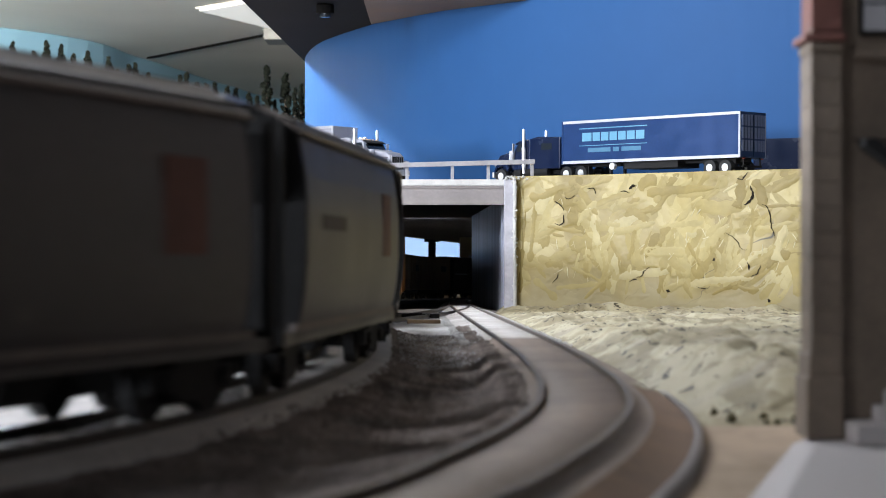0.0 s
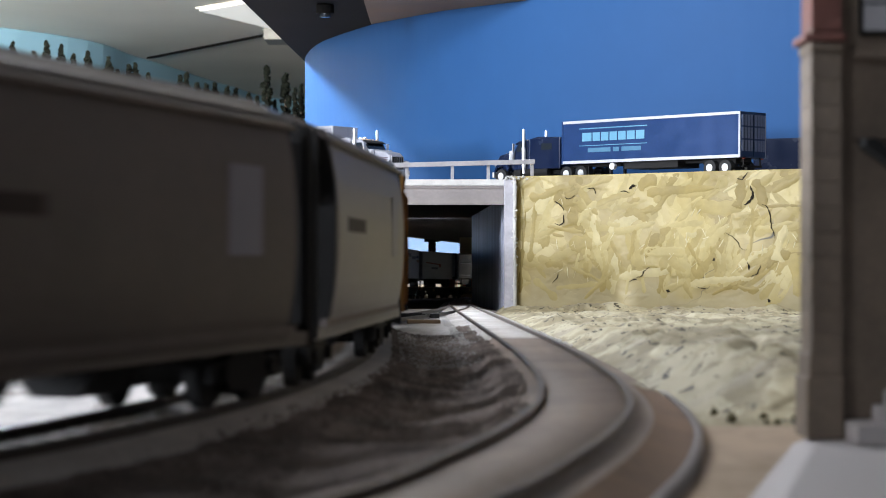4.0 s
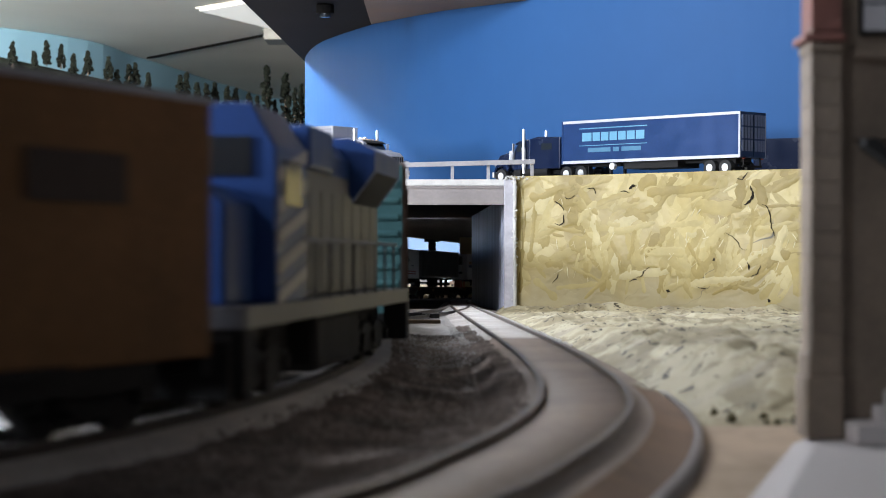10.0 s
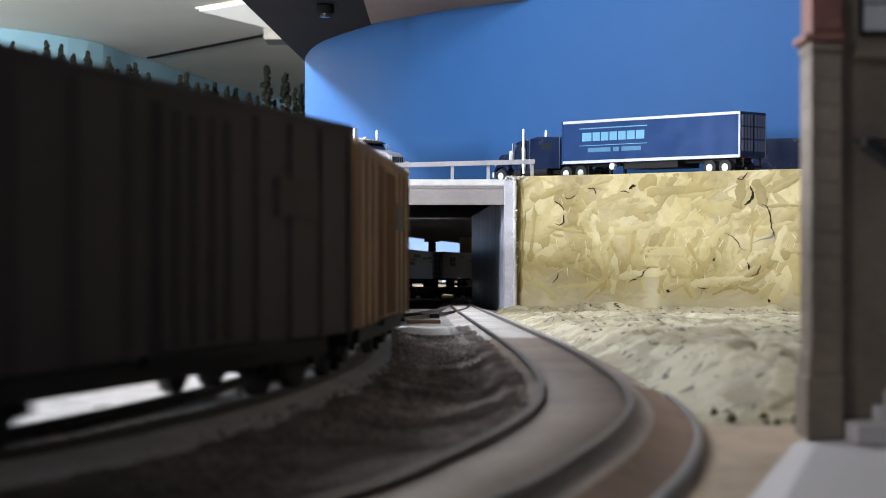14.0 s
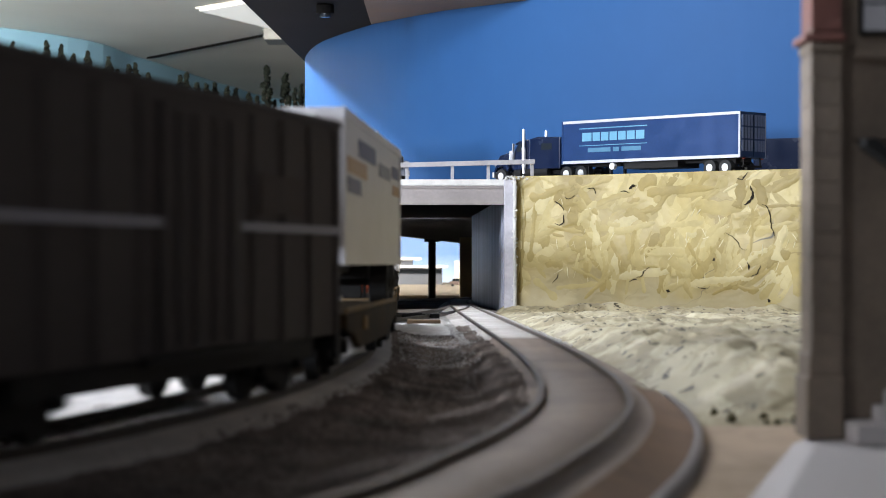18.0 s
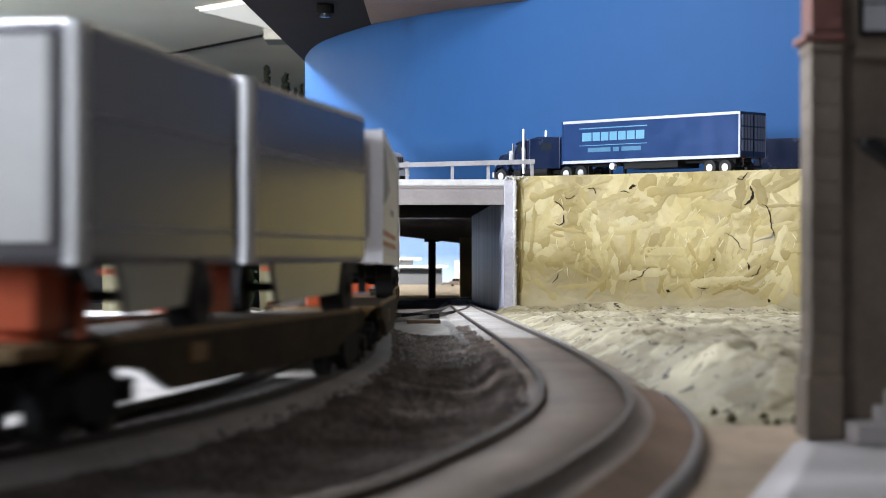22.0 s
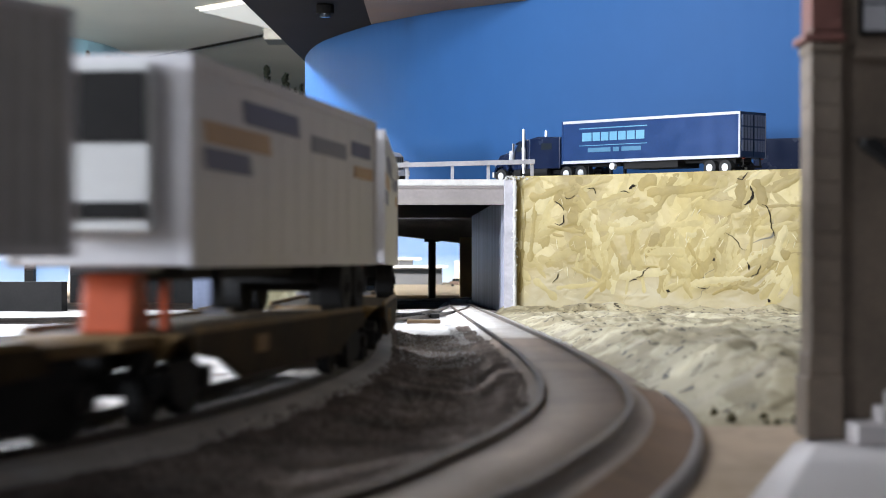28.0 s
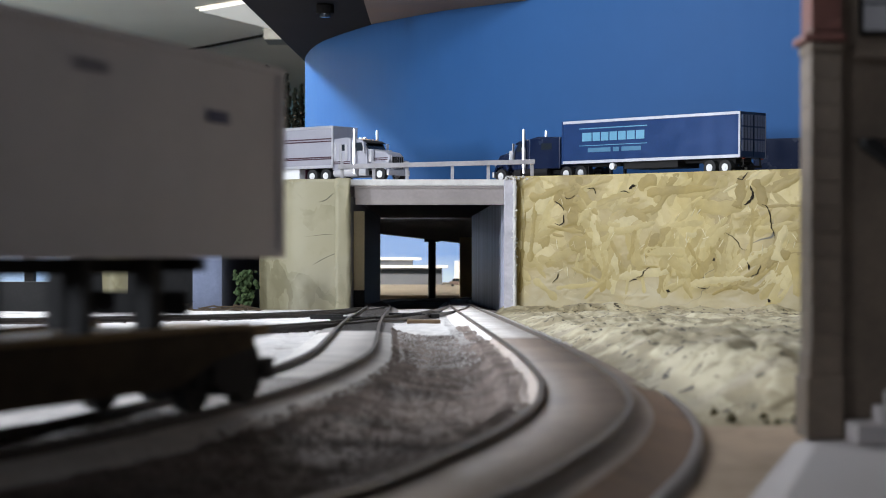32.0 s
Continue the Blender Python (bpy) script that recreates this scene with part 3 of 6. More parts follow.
def shoulder_stones():
    """Brown-grey stones spilling over the inner shoulders of both tracks."""
    rng = np.random.default_rng(14)
    n = 26000
    y = 200 + 640 * rng.random(n) ** 1.4
    ox = np.interp(y, OUTER_YX[:, 0], OUTER_YX[:, 1])
    tx = np.interp(y, TRAIN_YX[:, 0], TRAIN_YX[:, 1])
    o = 10.5 + 9.5 * rng.random(n) ** 0.6
    near = rng.random(n) < 0.62
    w = 13.2 + 5.5 * rng.random(n) ** 0.7
    x = np.where(near, ox - o, tx + w)
    z = np.where(near, np.interp(o, [9, 15.5, 19, 21], [-1.9, -2.6, -6, -6.2]), np.interp(w, [13, 15.5, 17, 19], [-2.5, -4.2, -6.4, -6.6]))
    z = np.maximum(z + np.array([profile_z(v) for v in y]), np.array([ground_z(a, b) for a, b in zip(x, y)]))
    r = 0.12 + 0.5 * rng.random(n) ** 2.2
    octa = np.array([(1, 0, 0), (-1, 0, 0), (0, 1, 0), (0, -1, 0), (0, 0, 0.8), (0, 0, -0.8)])
    v = octa[None] * (0.6 + 0.8 * rng.random((n, 6, 1))) * r[:, None, None] + np.stack([x, y, z], 1)[:, None, :]
    f = np.array([(0, 2, 4), (2, 1, 4), (1, 3, 4), (3, 0, 4), (2, 0, 5), (1, 2, 5), (3, 1, 5), (0, 3, 5)])
    faces = (f[None] + 6 * np.arange(n)[:, None, None]).reshape(-1, 3)
    me = bpy.data.meshes.new("shoulder_gravel")
    me.from_pydata((v.reshape(-1, 3) / 1000).tolist(), [], faces.tolist())
    me.materials.append(STONES)
    return tagged(new("shoulder_gravel", me), "brown-grey gravel on the tracks' inner shoulders", "gravel", kind="stuff")


shoulder_stones()


def loose_ballast():
    """Pale chips scattered along the outer track and over the turnout."""
    rng = np.random.default_rng(9)
    n = 6000
    y = 640 + 740 * rng.random(n)
    k = ((y - 600) / 10).astype(int)
    ox = np.array([outer_x(v) for v in range(600, 1400, 10)])[k]
    off = np.where(rng.random(n) < 0.5, rng.uniform(9.4, 19, n), -rng.uniform(9.4, 20, n))
    x = ox + off
    z = np.array([profile_z(v) for v in y]) - np.where(off > 0, 2.2 + 0.16 * (off - 9), 3.0 + 0.02 * (-off - 9))
    r = 0.15 + 0.55 * rng.random(n) ** 2.2
    octa = np.array([(1, 0, 0), (-1, 0, 0), (0, 1, 0), (0, -1, 0), (0, 0, 0.8), (0, 0, -0.8)])
    v = octa[None] * (0.6 + 0.8 * rng.random((n, 6, 1))) * r[:, None, None] + np.stack([x, y, z], 1)[:, None, :]
    f = np.array([(0, 2, 4), (2, 1, 4), (1, 3, 4), (3, 0, 4), (2, 0, 5), (1, 2, 5), (3, 1, 5), (0, 3, 5)])
    faces = (f[None] + 6 * np.arange(n)[:, None, None]).reshape(-1, 3)
    me = bpy.data.meshes.new("ballast_chips")
    me.from_pydata((v.reshape(-1, 3) / 1000).tolist(), [], faces.tolist())
    me.materials.append(BALLAST)
    return tagged(new("ballast_chips", me), "whitish ballast chips along the outer track", "ballast", kind="stuff")


loose_ballast()


def mound_chips():
    """White plaster crumbs, ever denser towards the whitish mound."""
    rng = np.random.default_rng(23)
    n = 9000
    y = 800 - 260 * rng.random(n) ** 2.0
    ox = np.interp(y, OUTER_YX[:, 0], OUTER_YX[:, 1]) - 14
    tx = np.interp(y, TRAIN_YX[:, 0], TRAIN_YX[:, 1]) + 16
    x = tx + (ox - tx) * rng.random(n)
    z = np.array([ground_z(a, b) for a, b in zip(x, y)]) + 0.25
    r = 0.1 + 0.35 * rng.random(n) ** 2.0
    octa = np.array([(1, 0, 0), (-1, 0, 0), (0, 1, 0), (0, -1, 0), (0, 0, 0.7), (0, 0, -0.7)])
    v = octa[None] * (0.6 + 0.8 * rng.random((n, 6, 1))) * r[:, None, None] + np.stack([x, y, z], 1)[:, None, :]
    f = np.array([(0, 2, 4), (2, 1, 4), (1, 3, 4), (3, 0, 4), (2, 0, 5), (1, 2, 5), (3, 1, 5), (0, 3, 5)])
    faces = (f[None] + 6 * np.arange(n)[:, None, None]).reshape(-1, 3)
    me = bpy.data.meshes.new("plaster_crumbs")
    me.from_pydata((v.reshape(-1, 3) / 1000).tolist(), [], faces.tolist())
    me.materials.append(BALLAST)
    return tagged(new("plaster_crumbs", me), "white plaster crumbs strewn over brown gravel", "crumbs", kind="stuff")


mound_chips()


def pale_field():
    """Whitish plaster and fine ballast round the yard throat and left of the inner track."""
    bm = bmesh.new()
    rows = []
    for j in range(240):
        y = 150 + 1240 * j / 239
        cx = TRAIN.p[TRAIN.near_y(y)].x
        right = cx - 12 + (outer_x(y) - 14 - cx + 12) * smooth01(730, 750, y)
        row = []
        for i in range(60):
            u = i / 59
            x = -620 + (right + 620) * (1 - (1 - u) ** 2.2)
            z = profile_z(y) - 3.6 + 0.7 * noise.noise((x * 0.08, y * 0.06, 8)) + 0.5 * noise.noise((x * 0.25, y * 0.2, 2))
            if x > cx + 8:
                # the plaster runs out in a ragged rounded edge towards the ditch
                y0 = 770 + 16 * noise.noise((x * 0.12, 3, 7)) + 7 * noise.noise((x * 0.4, 8, 1)) + 0.05 * (x + 2) ** 2
                k = smooth01(y0, y0 + 55, y)
                z = (ground_z(x, y) - 1.2) * (1 - k) + (profile_z(y) - 3.2 + 0.8 * noise.noise((x * 0.1, y * 0.04, 8))) * k
            row.append(bm.verts.new((x, y, z)))
        rows.append(row)
    for a, b in zip(rows, rows[1:]):
        for i in range(59):
            bm.faces.new((a[i], a[i + 1], b[i + 1], b[i]))
    return tagged(part("yard_ground", bm, BALLAST, smooth=True), "whitish plastered ground under the yard tracks", "ground", kind="structure")


pale_field()
sleeper = tagged(part("loose_sleeper", box(-8.3, 8.3, -4.2, 4.2, -1.6, 1.4), WOOD, bevel=0.4), "brown wooden sleeper lying between the tracks", "sleeper")
sleeper.matrix_basis = pose(-0.0096, 0.93, profile_z(930) / 1000 - 0.0028, 0, 0, 2)
point_rod = thing("switch_rod", "dark switch rods beside the turnout", "switch rod")
for x0, x1, y in ((-72, -54, 1010), (-58, -32, 960), (-23, -2, 1030), (-31, -12, 1062)):
    part("rod", box(x0, x1, y, y + 2.5, profile_z(y) - 3, profile_z(y) - 0.4), BLACK, point_rod)


def facets(p, size, tilt):
    """Knife-flattened patches: each cell of the plaster leans its own way."""
    q = Vector((p[0] / size[0], p[1] / size[1], 0.0))
    q += 0.35 * Vector((noise.noise(q * 1.3), noise.noise(q * 1.3 + Vector((7, 3, 1))), 0))
    c = noise.voronoi(q)[1][0]
    k = noise.cell_vector(c * 37.0 + Vector((0.5, 0.5, 0.5)))
    return tilt * ((k.x - 0.5) * (q.x - c.x) * size[0] + (k.y - 0.5) * (q.y - c.y) * size[1] + (k.z - 0.5) * 3)


WALL_P = [(50, 1392), (90, 1374), (150, 1336), (215, 1290), (290, 1258), (460, 1225)]


def wall_y(x):
    return float(np.interp(x, [p[0] for p in WALL_P], [p[1] for p in WALL_P]))


def hill():
    """Lumpy grey plaster bank between the outer track and the retaining wall."""
    bm = bmesh.new()
    rows = []
    ny, nx = 260, 190
    for j in range(ny + 1):
        y = 345 + (1420 - 345) * (j / ny) ** 1.6
        left = outer_x(y) + 19.5 + 1.5 * noise.noise((0, y * 0.03, 2))
        row = []
        for i in range(nx + 1):
            u = i / nx
            x = left + (330 - left) * u ** 1.6
            base = profile_z(y) - 7
            rise = smooth01(0, 22, x - left) * smooth01(345, 400, y)
            top = 9.5 * (1 - smooth01(420, 1350, y) * 0.75)
            lump = noise.noise((x * 0.035, y * 0.02, 0)) * 3.0 + noise.noise((x * 0.1, y * 0.06, 3)) * 1.6 + noise.noise((x * 0.3, y * 0.16, 7)) * 0.9 + noise.noise((x * 0.7, y * 0.4, 9)) * 0.2 - 1.6 * max(0.0, 0.16 - abs(noise.noise((x * 0.06, y * 0.03, 11)))) / 0.16 * smooth01(0, 0.3, noise.noise((x * 0.03, y * 0.02, 5)))
            lump += facets((x * 0.9 + y * 0.12, y * 0.35 - x * 0.25), (24, 10), 0.13) + facets((y * 0.3 + 500, x), (5, 9), 0.08)
            lump += 2.6 * (abs(noise.noise((x * 0.075, y * 0.05, 21))) - 0.25) * (1 - smooth01(480, 700, y)) * smooth01(40, 60, x)
            away = wall_y(x) - y
            foot = (4.5 + 4 * noise.noise((x * 0.03, 4, 1)) + 1.2 * noise.noise((x * 0.1, 2, 5))) * math.exp(-max(0.0, away) / 26)
            row.append(bm.verts.new((x, y, base + rise * (top + lump + foot))))
        rows.append(row)
    for a, b in zip(rows, rows[1:]):
        for i in range(nx):
            bm.faces.new((a[i], a[i + 1], b[i + 1], b[i]))
    return tagged(part("embankment", bm, HILL, smooth=True), "lumpy grey-green plaster bank at the wall's foot", "embankment", kind="structure")


hill()


# ---- bridge and walls ----
def face_push(s, z, q, amp, seed):
    o = amp * (0.7 * noise.noise((q.x * 0.02 + seed, z * 0.02, q.y * 0.02)) + 0.08 * noise.noise((q.x * 0.07 + seed, z * 0.09, q.y * 0.07)))
    a = s * 0.8 + z * 0.5, z * 0.9 - s * 0.35
    return o + facets((a[0] + seed * 50, a[1]), (36, 20), 0.035 * amp / 3.4) + facets((a[1] + seed * 90, a[0]), (9, 22), 0.03 * amp / 3.4) + 0.03 * amp * noise.noise((s * 0.3, z * 0.3, seed))


def rough_face(name, pts, z0, z1, material, amp, parent=None, label="", seed=0.0, nu=90, nv=40):
    """A hand-plastered wall over plan points (x, y), its face pushed in and out by noise."""
    bm = bmesh.new()
    ln = Line(pts, 4)
    rows = []
    for j in range(nv + 1):
        z = z0 + (z1 - z0) * j / nv
        row = []
        for i in range(nu + 1):
            q, d = ln.at(ln.s[-1] * i / nu)
            nrm = Vector((d.y, -d.x))
            o = face_push(ln.s[-1] * i / nu, z, q, amp, seed)
            row.append(bm.verts.new((q.x + nrm.x * o, q.y + nrm.y * o, z)))
        rows.append(row)
    for a, b in zip(rows, rows[1:]):
        for i in range(nu):
            bm.faces.new((a[i], a[i + 1], b[i + 1], b[i]))
    back = [bm.verts.new((v.co.x, v.co.y + 25, v.co.z)) for v in rows[-1]]
    for i in range(nu):
        bm.faces.new((rows[-1][i], rows[-1][i + 1], back[i + 1], back[i]))
    return part(name, bm, material, parent, label, smooth=True)


def rough_box(x0, x1, y0, y1, z0, z1, amp):
    """A block with lumpy hand-made faces."""
    bm = box(x0, x1, y0, y1, z0, z1)
    for _ in range(4):
        bmesh.ops.subdivide_edges(bm, edges=[e for e in bm.edges if e.calc_length() > 3], cuts=1, use_grid_fill=True)
    for v in bm.verts:
        c = v.co
        v.co = c + Vector((noise.noise(c * 0.11), noise.noise(c * 0.11 + Vector((9, 0, 0))), 0.4 * noise.noise(c * 0.2))) * amp + Vector((noise.noise(c * 0.4), 0, 0)) * amp * 0.9
    return bm


wall_right = rough_face("retaining_wall", WALL_P, -22, 86.8, PLASTER, 3.4, nu=430, nv=120)


def cracks(wall, pts, starts, amp, seed=0.0):
    """Jagged dark cracks wandering over a plaster face from (along, height) starts."""
    ln = Line(pts, 4)
    rng = random.Random(8)
    for s, z, ang, length, wide in starts:
        bm = bmesh.new()
        rows = []
        n = max(6, int(length / 1.3))
        for k in range(n + 1):
            q, d = ln.at(s)
            nr = Vector((d.y, -d.x)) * (face_push(s, z, q, amp, seed) + 0.55)
            w = wide * (0.25 + math.sin(math.pi * (k + 0.4) / (n + 0.8))) * rng.uniform(0.5, 1.2)
            up = math.cos(ang)
            rows.append([bm.verts.new((q.x + nr.x - d.x * w * math.sin(ang) * e, q.y + nr.y - d.y * w * math.sin(ang) * e, z + e * w * up)) for e in (-0.5, 0.5)])
            ang += rng.gauss(0, 0.33)
            s += math.cos(ang) * length / n
            z += math.sin(ang) * length / n
        for a, b in zip(rows, rows[1:]):
            bm.faces.new((a[0], a[1], b[1], b[0]))
        part("crack", bm, CRACK, wall)


# (along, height, angle, length, width)
cracks(wall_right, WALL_P, [(182, 81, -0.3, 11, 1.0), (192, 76, -1.75, 17, 1.7), (201, 62.7, -0.09, 27, 0.8), (97, 8.7, 0.5, 7, 0.9), (102.5, 11.8, 0.1, 14, 0.8), (38.8, 15.3, -1.3, 10, 0.8),
                            (43.2, 60.5, 1.57, 11, 0.8), (43.2, 71, 0.28, 10, 0.6), (43, 57.7, -1.8, 14, 0.9), (89, 73.8, 0.2, 8, 0.6), (96, 75.6, 0.2, 6, 1.8), (174, 43.5, -1.03, 21, 0.5),
                            (190, 23, -1.2, 6, 1.4), (193, 12.4, -0.2, 12, 0.7), (62, 77, 0.15, 10, 0.7), (126, 2.9, -0.4, 3, 1.8), (163.5, 24.2, 0, 3, 1.4), (205, -2.6, -0.3, 3, 2.0), (150, 6, 0.2, 10, 0.5)], 3.4)


def smear(wall, pts, s, z, ang, long, wide, material, rng, lift=0.18, amp=3.4, seed=0.0):
    """A thin knife smear of plaster that follows the wall's face."""
    ln = Line(pts, 4)
    bm = bmesh.new()
    ca, sa = math.cos(ang), math.sin(ang)
    n, m = max(4, int(long / 2)), max(2, int(wide / 2))
    w0, w1 = rng.uniform(0.3, 1), rng.uniform(0.3, 1)
    ph = rng.uniform(0, 50)
    rows = []
    for i in range(n + 1):
        u = i / n
        half = wide / 2 * (w0 + (w1 - w0) * u) * min(1.0, 7 * u + 0.45, 5 * (1 - u) + 0.35) * (1 + 0.7 * noise.noise((u * 5, ph, 0)))
        mid = 0.3 * wide * noise.noise((u * 1.6, ph, 9))
        row = []
        for j in range(m + 1):
            a, b = (u - 0.5) * long, mid + half * (2 * j / m - 1)
            ss, zz = max(2.0, min(232.0, s + a * ca - b * sa)), max(-12.0, min(86.2, z + a * sa + b * ca))
            q, d = ln.at(ss)
            up = face_push(ss, zz, q, amp, seed) + lift * (0.15 if j in (0, m) or i in (0, n) else 1)
            row.append(bm.verts.new((q.x + d.y * up, q.y - d.x * up, zz)))
        rows.append(row)
    for r0, r1 in zip(rows, rows[1:]):
        for j in range(m):
            bm.faces.new((r0[j], r0[j + 1], r1[j + 1], r1[j]))
    return part("plaster_smear", bm, material, wall, smooth=True)


rng_s = random.Random(17)
for k in range(190):
    sv, zv = rng_s.uniform(8, 228), rng_s.uniform(2, 82)
    an = 0.55 + 2.8 * noise.noise((sv * 0.014, zv * 0.025, 2)) + rng_s.gauss(0, 0.4)
    tone = 2 + 2.6 * noise.noise((sv * 0.03, zv * 0.04, 5)) + rng_s.gauss(0, 0.7)
    smear(wall_right, WALL_P, sv, zv, an, rng_s.uniform(10, 36), rng_s.uniform(3.5, 11), SMEARS[max(0, min(4, round(tone)))], rng_s, rng_s.uniform(0.1, 0.3))
# (along, height, angle, length, width, tone)
for sv, zv, an, lo_, wi, k in ((184, 71, 1.2, 24, 11, 0), (199, 71, -1.1, 20, 10, 0), (18, 44, 1.45, 44, 9, 1), (10, 30, 1.5, 60, 6, 0), (58, 36, 0.3, 20, 16, 1), (69, 46, 1.9, 24, 8, 4), (62, 58, 0.9, 24, 9, 3),
                               (108, 14, 0.15, 40, 7, 4), (170, 10, 0.1, 50, 7, 4), (125, 30, 0.0, 34, 14, 3), (214, 36, 1.4, 28, 12, 4), (140, 74, 0.05, 60, 8, 1), (30, 74, 0.2, 30, 8, 1)):
    smear(wall_right, WALL_P, sv, zv, an, lo_, wi, SMEARS[k], rng_s, 0.34)
# narrow raised strokes whose pale colour paints the glossy ridges' highlights
for k in range(50):
    smear(wall_right, WALL_P, rng_s.uniform(20, 225), rng_s.uniform(8, 76), rng_s.uniform(0.2, 2.2), rng_s.uniform(3, 10), rng_s.uniform(0.4, 0.9), RIDGE, rng_s, 0.5)
tagged(wall_right, "ochre hand-plastered retaining wall with cracks", "wall", kind="structure")

bridge = thing("road_bridge", "grey concrete road bridge over two railway tracks", "bridge")
part("deck", slab([(-80, 1412), (60, 1412), (60, 2060), (-175, 2100)], 72, 84.5), CONCRETE, bridge)
part("kerb", box(-74, 52, 1398, 1414, 80, 84.8), PALECON, bridge, "cream kerb", bevel=0.6)
part("girder", prism([(1402, 66), (1404, 66), (1404, 79), (1400, 79.8), (1400, 78.5)], -66, 47.3, axis="x"), CONCRETE, bridge)
part("cornice", box(-67, 47.4, 1399, 1405, 78.5, 80.2), CONCRETE, bridge, bevel=0.3)
part("abutment", slab([(47.5, 1399.2), (54, 1399.2), (70, 2040), (31.5, 2040)], -24, 71.8), ABUT, bridge, "streaked blue-grey concrete abutment")
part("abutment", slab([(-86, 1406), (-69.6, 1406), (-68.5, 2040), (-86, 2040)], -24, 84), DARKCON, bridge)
part("post", box(-69, -61, 1440, 1452, 1, 62), BEIGE, bridge)
part("footing", box(-69, -61, 1441, 1451, -20, 1), BLACK, bridge)
part("pilaster", box(45.6, 52.6, 1388, 1399, -20, 84.2), CORNERCON, bridge, "grey concrete corner strip", bevel=0.5)
part("plaster_edge", rough_box(52.2, 54.4, 1384, 1390, -14, 85.5, 0.8), PALECON, bridge, "white ragged plaster edge", smooth=True)
part("pilaster", rough_box(-80, -69.5, 1388, 1407, -22, 85.5, 1.5), GREENWALL, bridge, "rounded green-grey wall end", smooth=True)
left_wall = rough_face("retaining_wall", [(-140, 1420), (-110, 1398), (-72, 1393)], -24, 85, GREENWALL, 1.6, seed=9.0, nu=30)
tagged(left_wall, "green-grey plastered abutment wall beside the bridge", "wall", kind="structure")

guard = thing("guard_rail", "pale metal guard rail along the bridge edge", "guard rail")
part("beam", prism([(-79, 92.6), (69, 96.4), (69, 100), (-79, 96.2)], 1399, 1401), GUARD, guard, bevel=0.3)
for gx in (-76, -52, -27, 7, 34, 67):
    part("post", box(gx - 1.2, gx + 1.2, 1401, 1403.5, 84, 98.5), GUARD, guard, bevel=0.2)

road = tagged(part("road", slab([(-800, 1416), (48, 1414), (90, 1384), (150, 1346), (215, 1300), (290, 1268), (458, 1236), (458, 1700), (-40, 2000), (-175, 2100), (-800, 2100)], 82, 85.4), CONCRETE),
              "pale road along the top of the wall", "road", kind="structure")

over = thing("far_overpass", "beige overpass on dark columns beyond the bridge", "bridge")
# beam takes a dark colour in place of the shade it stands in
part("beam", prism([(-280, 85), (280, 20), (280, 110), (-280, 110)], 2880, 2930), DARKCON, over, "beam of the beige overpass, its shade put into dark grey")
part("column", cyl((-17, 2890, 10), "z", 6, 95, 12), BLACK, over)
part("cap", box(-29, -5, 2882, 2900, 51, 58), BLACK, over)
part("abutment", box(26, 46, 2860, 2940, -45, 58), BEIGE, over)
part("abutment", box(-160, -104, 2870, 2940, -45, 66), BEIGE, over)


# ---- the blue backdrop and the deck above ----
def sheet_wall(name, pts, z0, z1, material, thick=3.0, label="", category="backdrop"):
    ln = Line(pts, 10)
    bm = bmesh.new()
    rows = []
    n = 60
    for k in range(n + 1):
        q, d = ln.at(ln.s[-1] * k / n)
        nr = Vector((-d.y, d.x)) * thick
        rows.append([bm.verts.new((q.x, q.y, z0)), bm.verts.new((q.x, q.y, z1)), bm.verts.new((q.x + nr.x, q.y + nr.y, z1)), bm.verts.new((q.x + nr.x, q.y + nr.y, z0))])
    for a, b in zip(rows, rows[1:]):
        for i in range(4):
            bm.faces.new((a[i], a[(i + 1) % 4], b[(i + 1) % 4], b[i]))
    bm.faces.new(rows[0])
    bm.faces.new(rows[-1])
    return tagged(part(name, bm, material, smooth=False), label, category, kind="structure")


sheet_wall("backdrop", [(-154, 2090), (-150, 2030), (-131, 1921), (-102, 1833), (-43, 1704), (8, 1635), (80, 1570), (190, 1495), (300, 1440), (500, 1370)], 84, 245.5,
           SKYBLUE, label="curved plain blue sky backdrop behind the road")
# added panel: the trailer's shadow on the backdrop, put in as dark colour
tagged(part("trailer_shadow_panel", slab([(243, 1459), (330, 1420), (500, 1362), (500, 1364), (331, 1422), (244, 1461)], 84, 119), NAVYDARK), "dark blue panel standing in for the trailer's shadow", "panel", kind="structure")
soffit = tagged(part("overhead_slab", slab([(-154, 2090), (-172, 1572), (900, 1572), (900, 2600), (-154, 2600)], 245.5, 285), DARKSOFFIT), "dark underside of the deck above", "shelf", kind="structure")
tagged(part("wooden_board", slab([(-67, 1574), (70, 1574), (60, 1585), (0, 1640), (-67, 1735)], 243.6, 245.3), WOOD), "brown board under the upper deck", "board")
# added slab above the view, only there to keep ceiling bounce off the tracks
tagged(part("overhead_slab", box(-300, 460, -400, 600, 440, 470), BLOCKERGREY), "unseen dark slab over the tracks, added to block ceiling bounce", "shelf", kind="structure")
socket = thing("lamp_socket", "dark round lamp socket under the upper deck", "lamp socket")
part("ring", cyl((-102, 1612, 241), "z", 8, 8, 20), DARKSOFFIT, socket, bevel=1)
part("bulb", cyl((-102, 1612, 236), "z", 5, 4, 16), GLASS, socket, bevel=1.2)

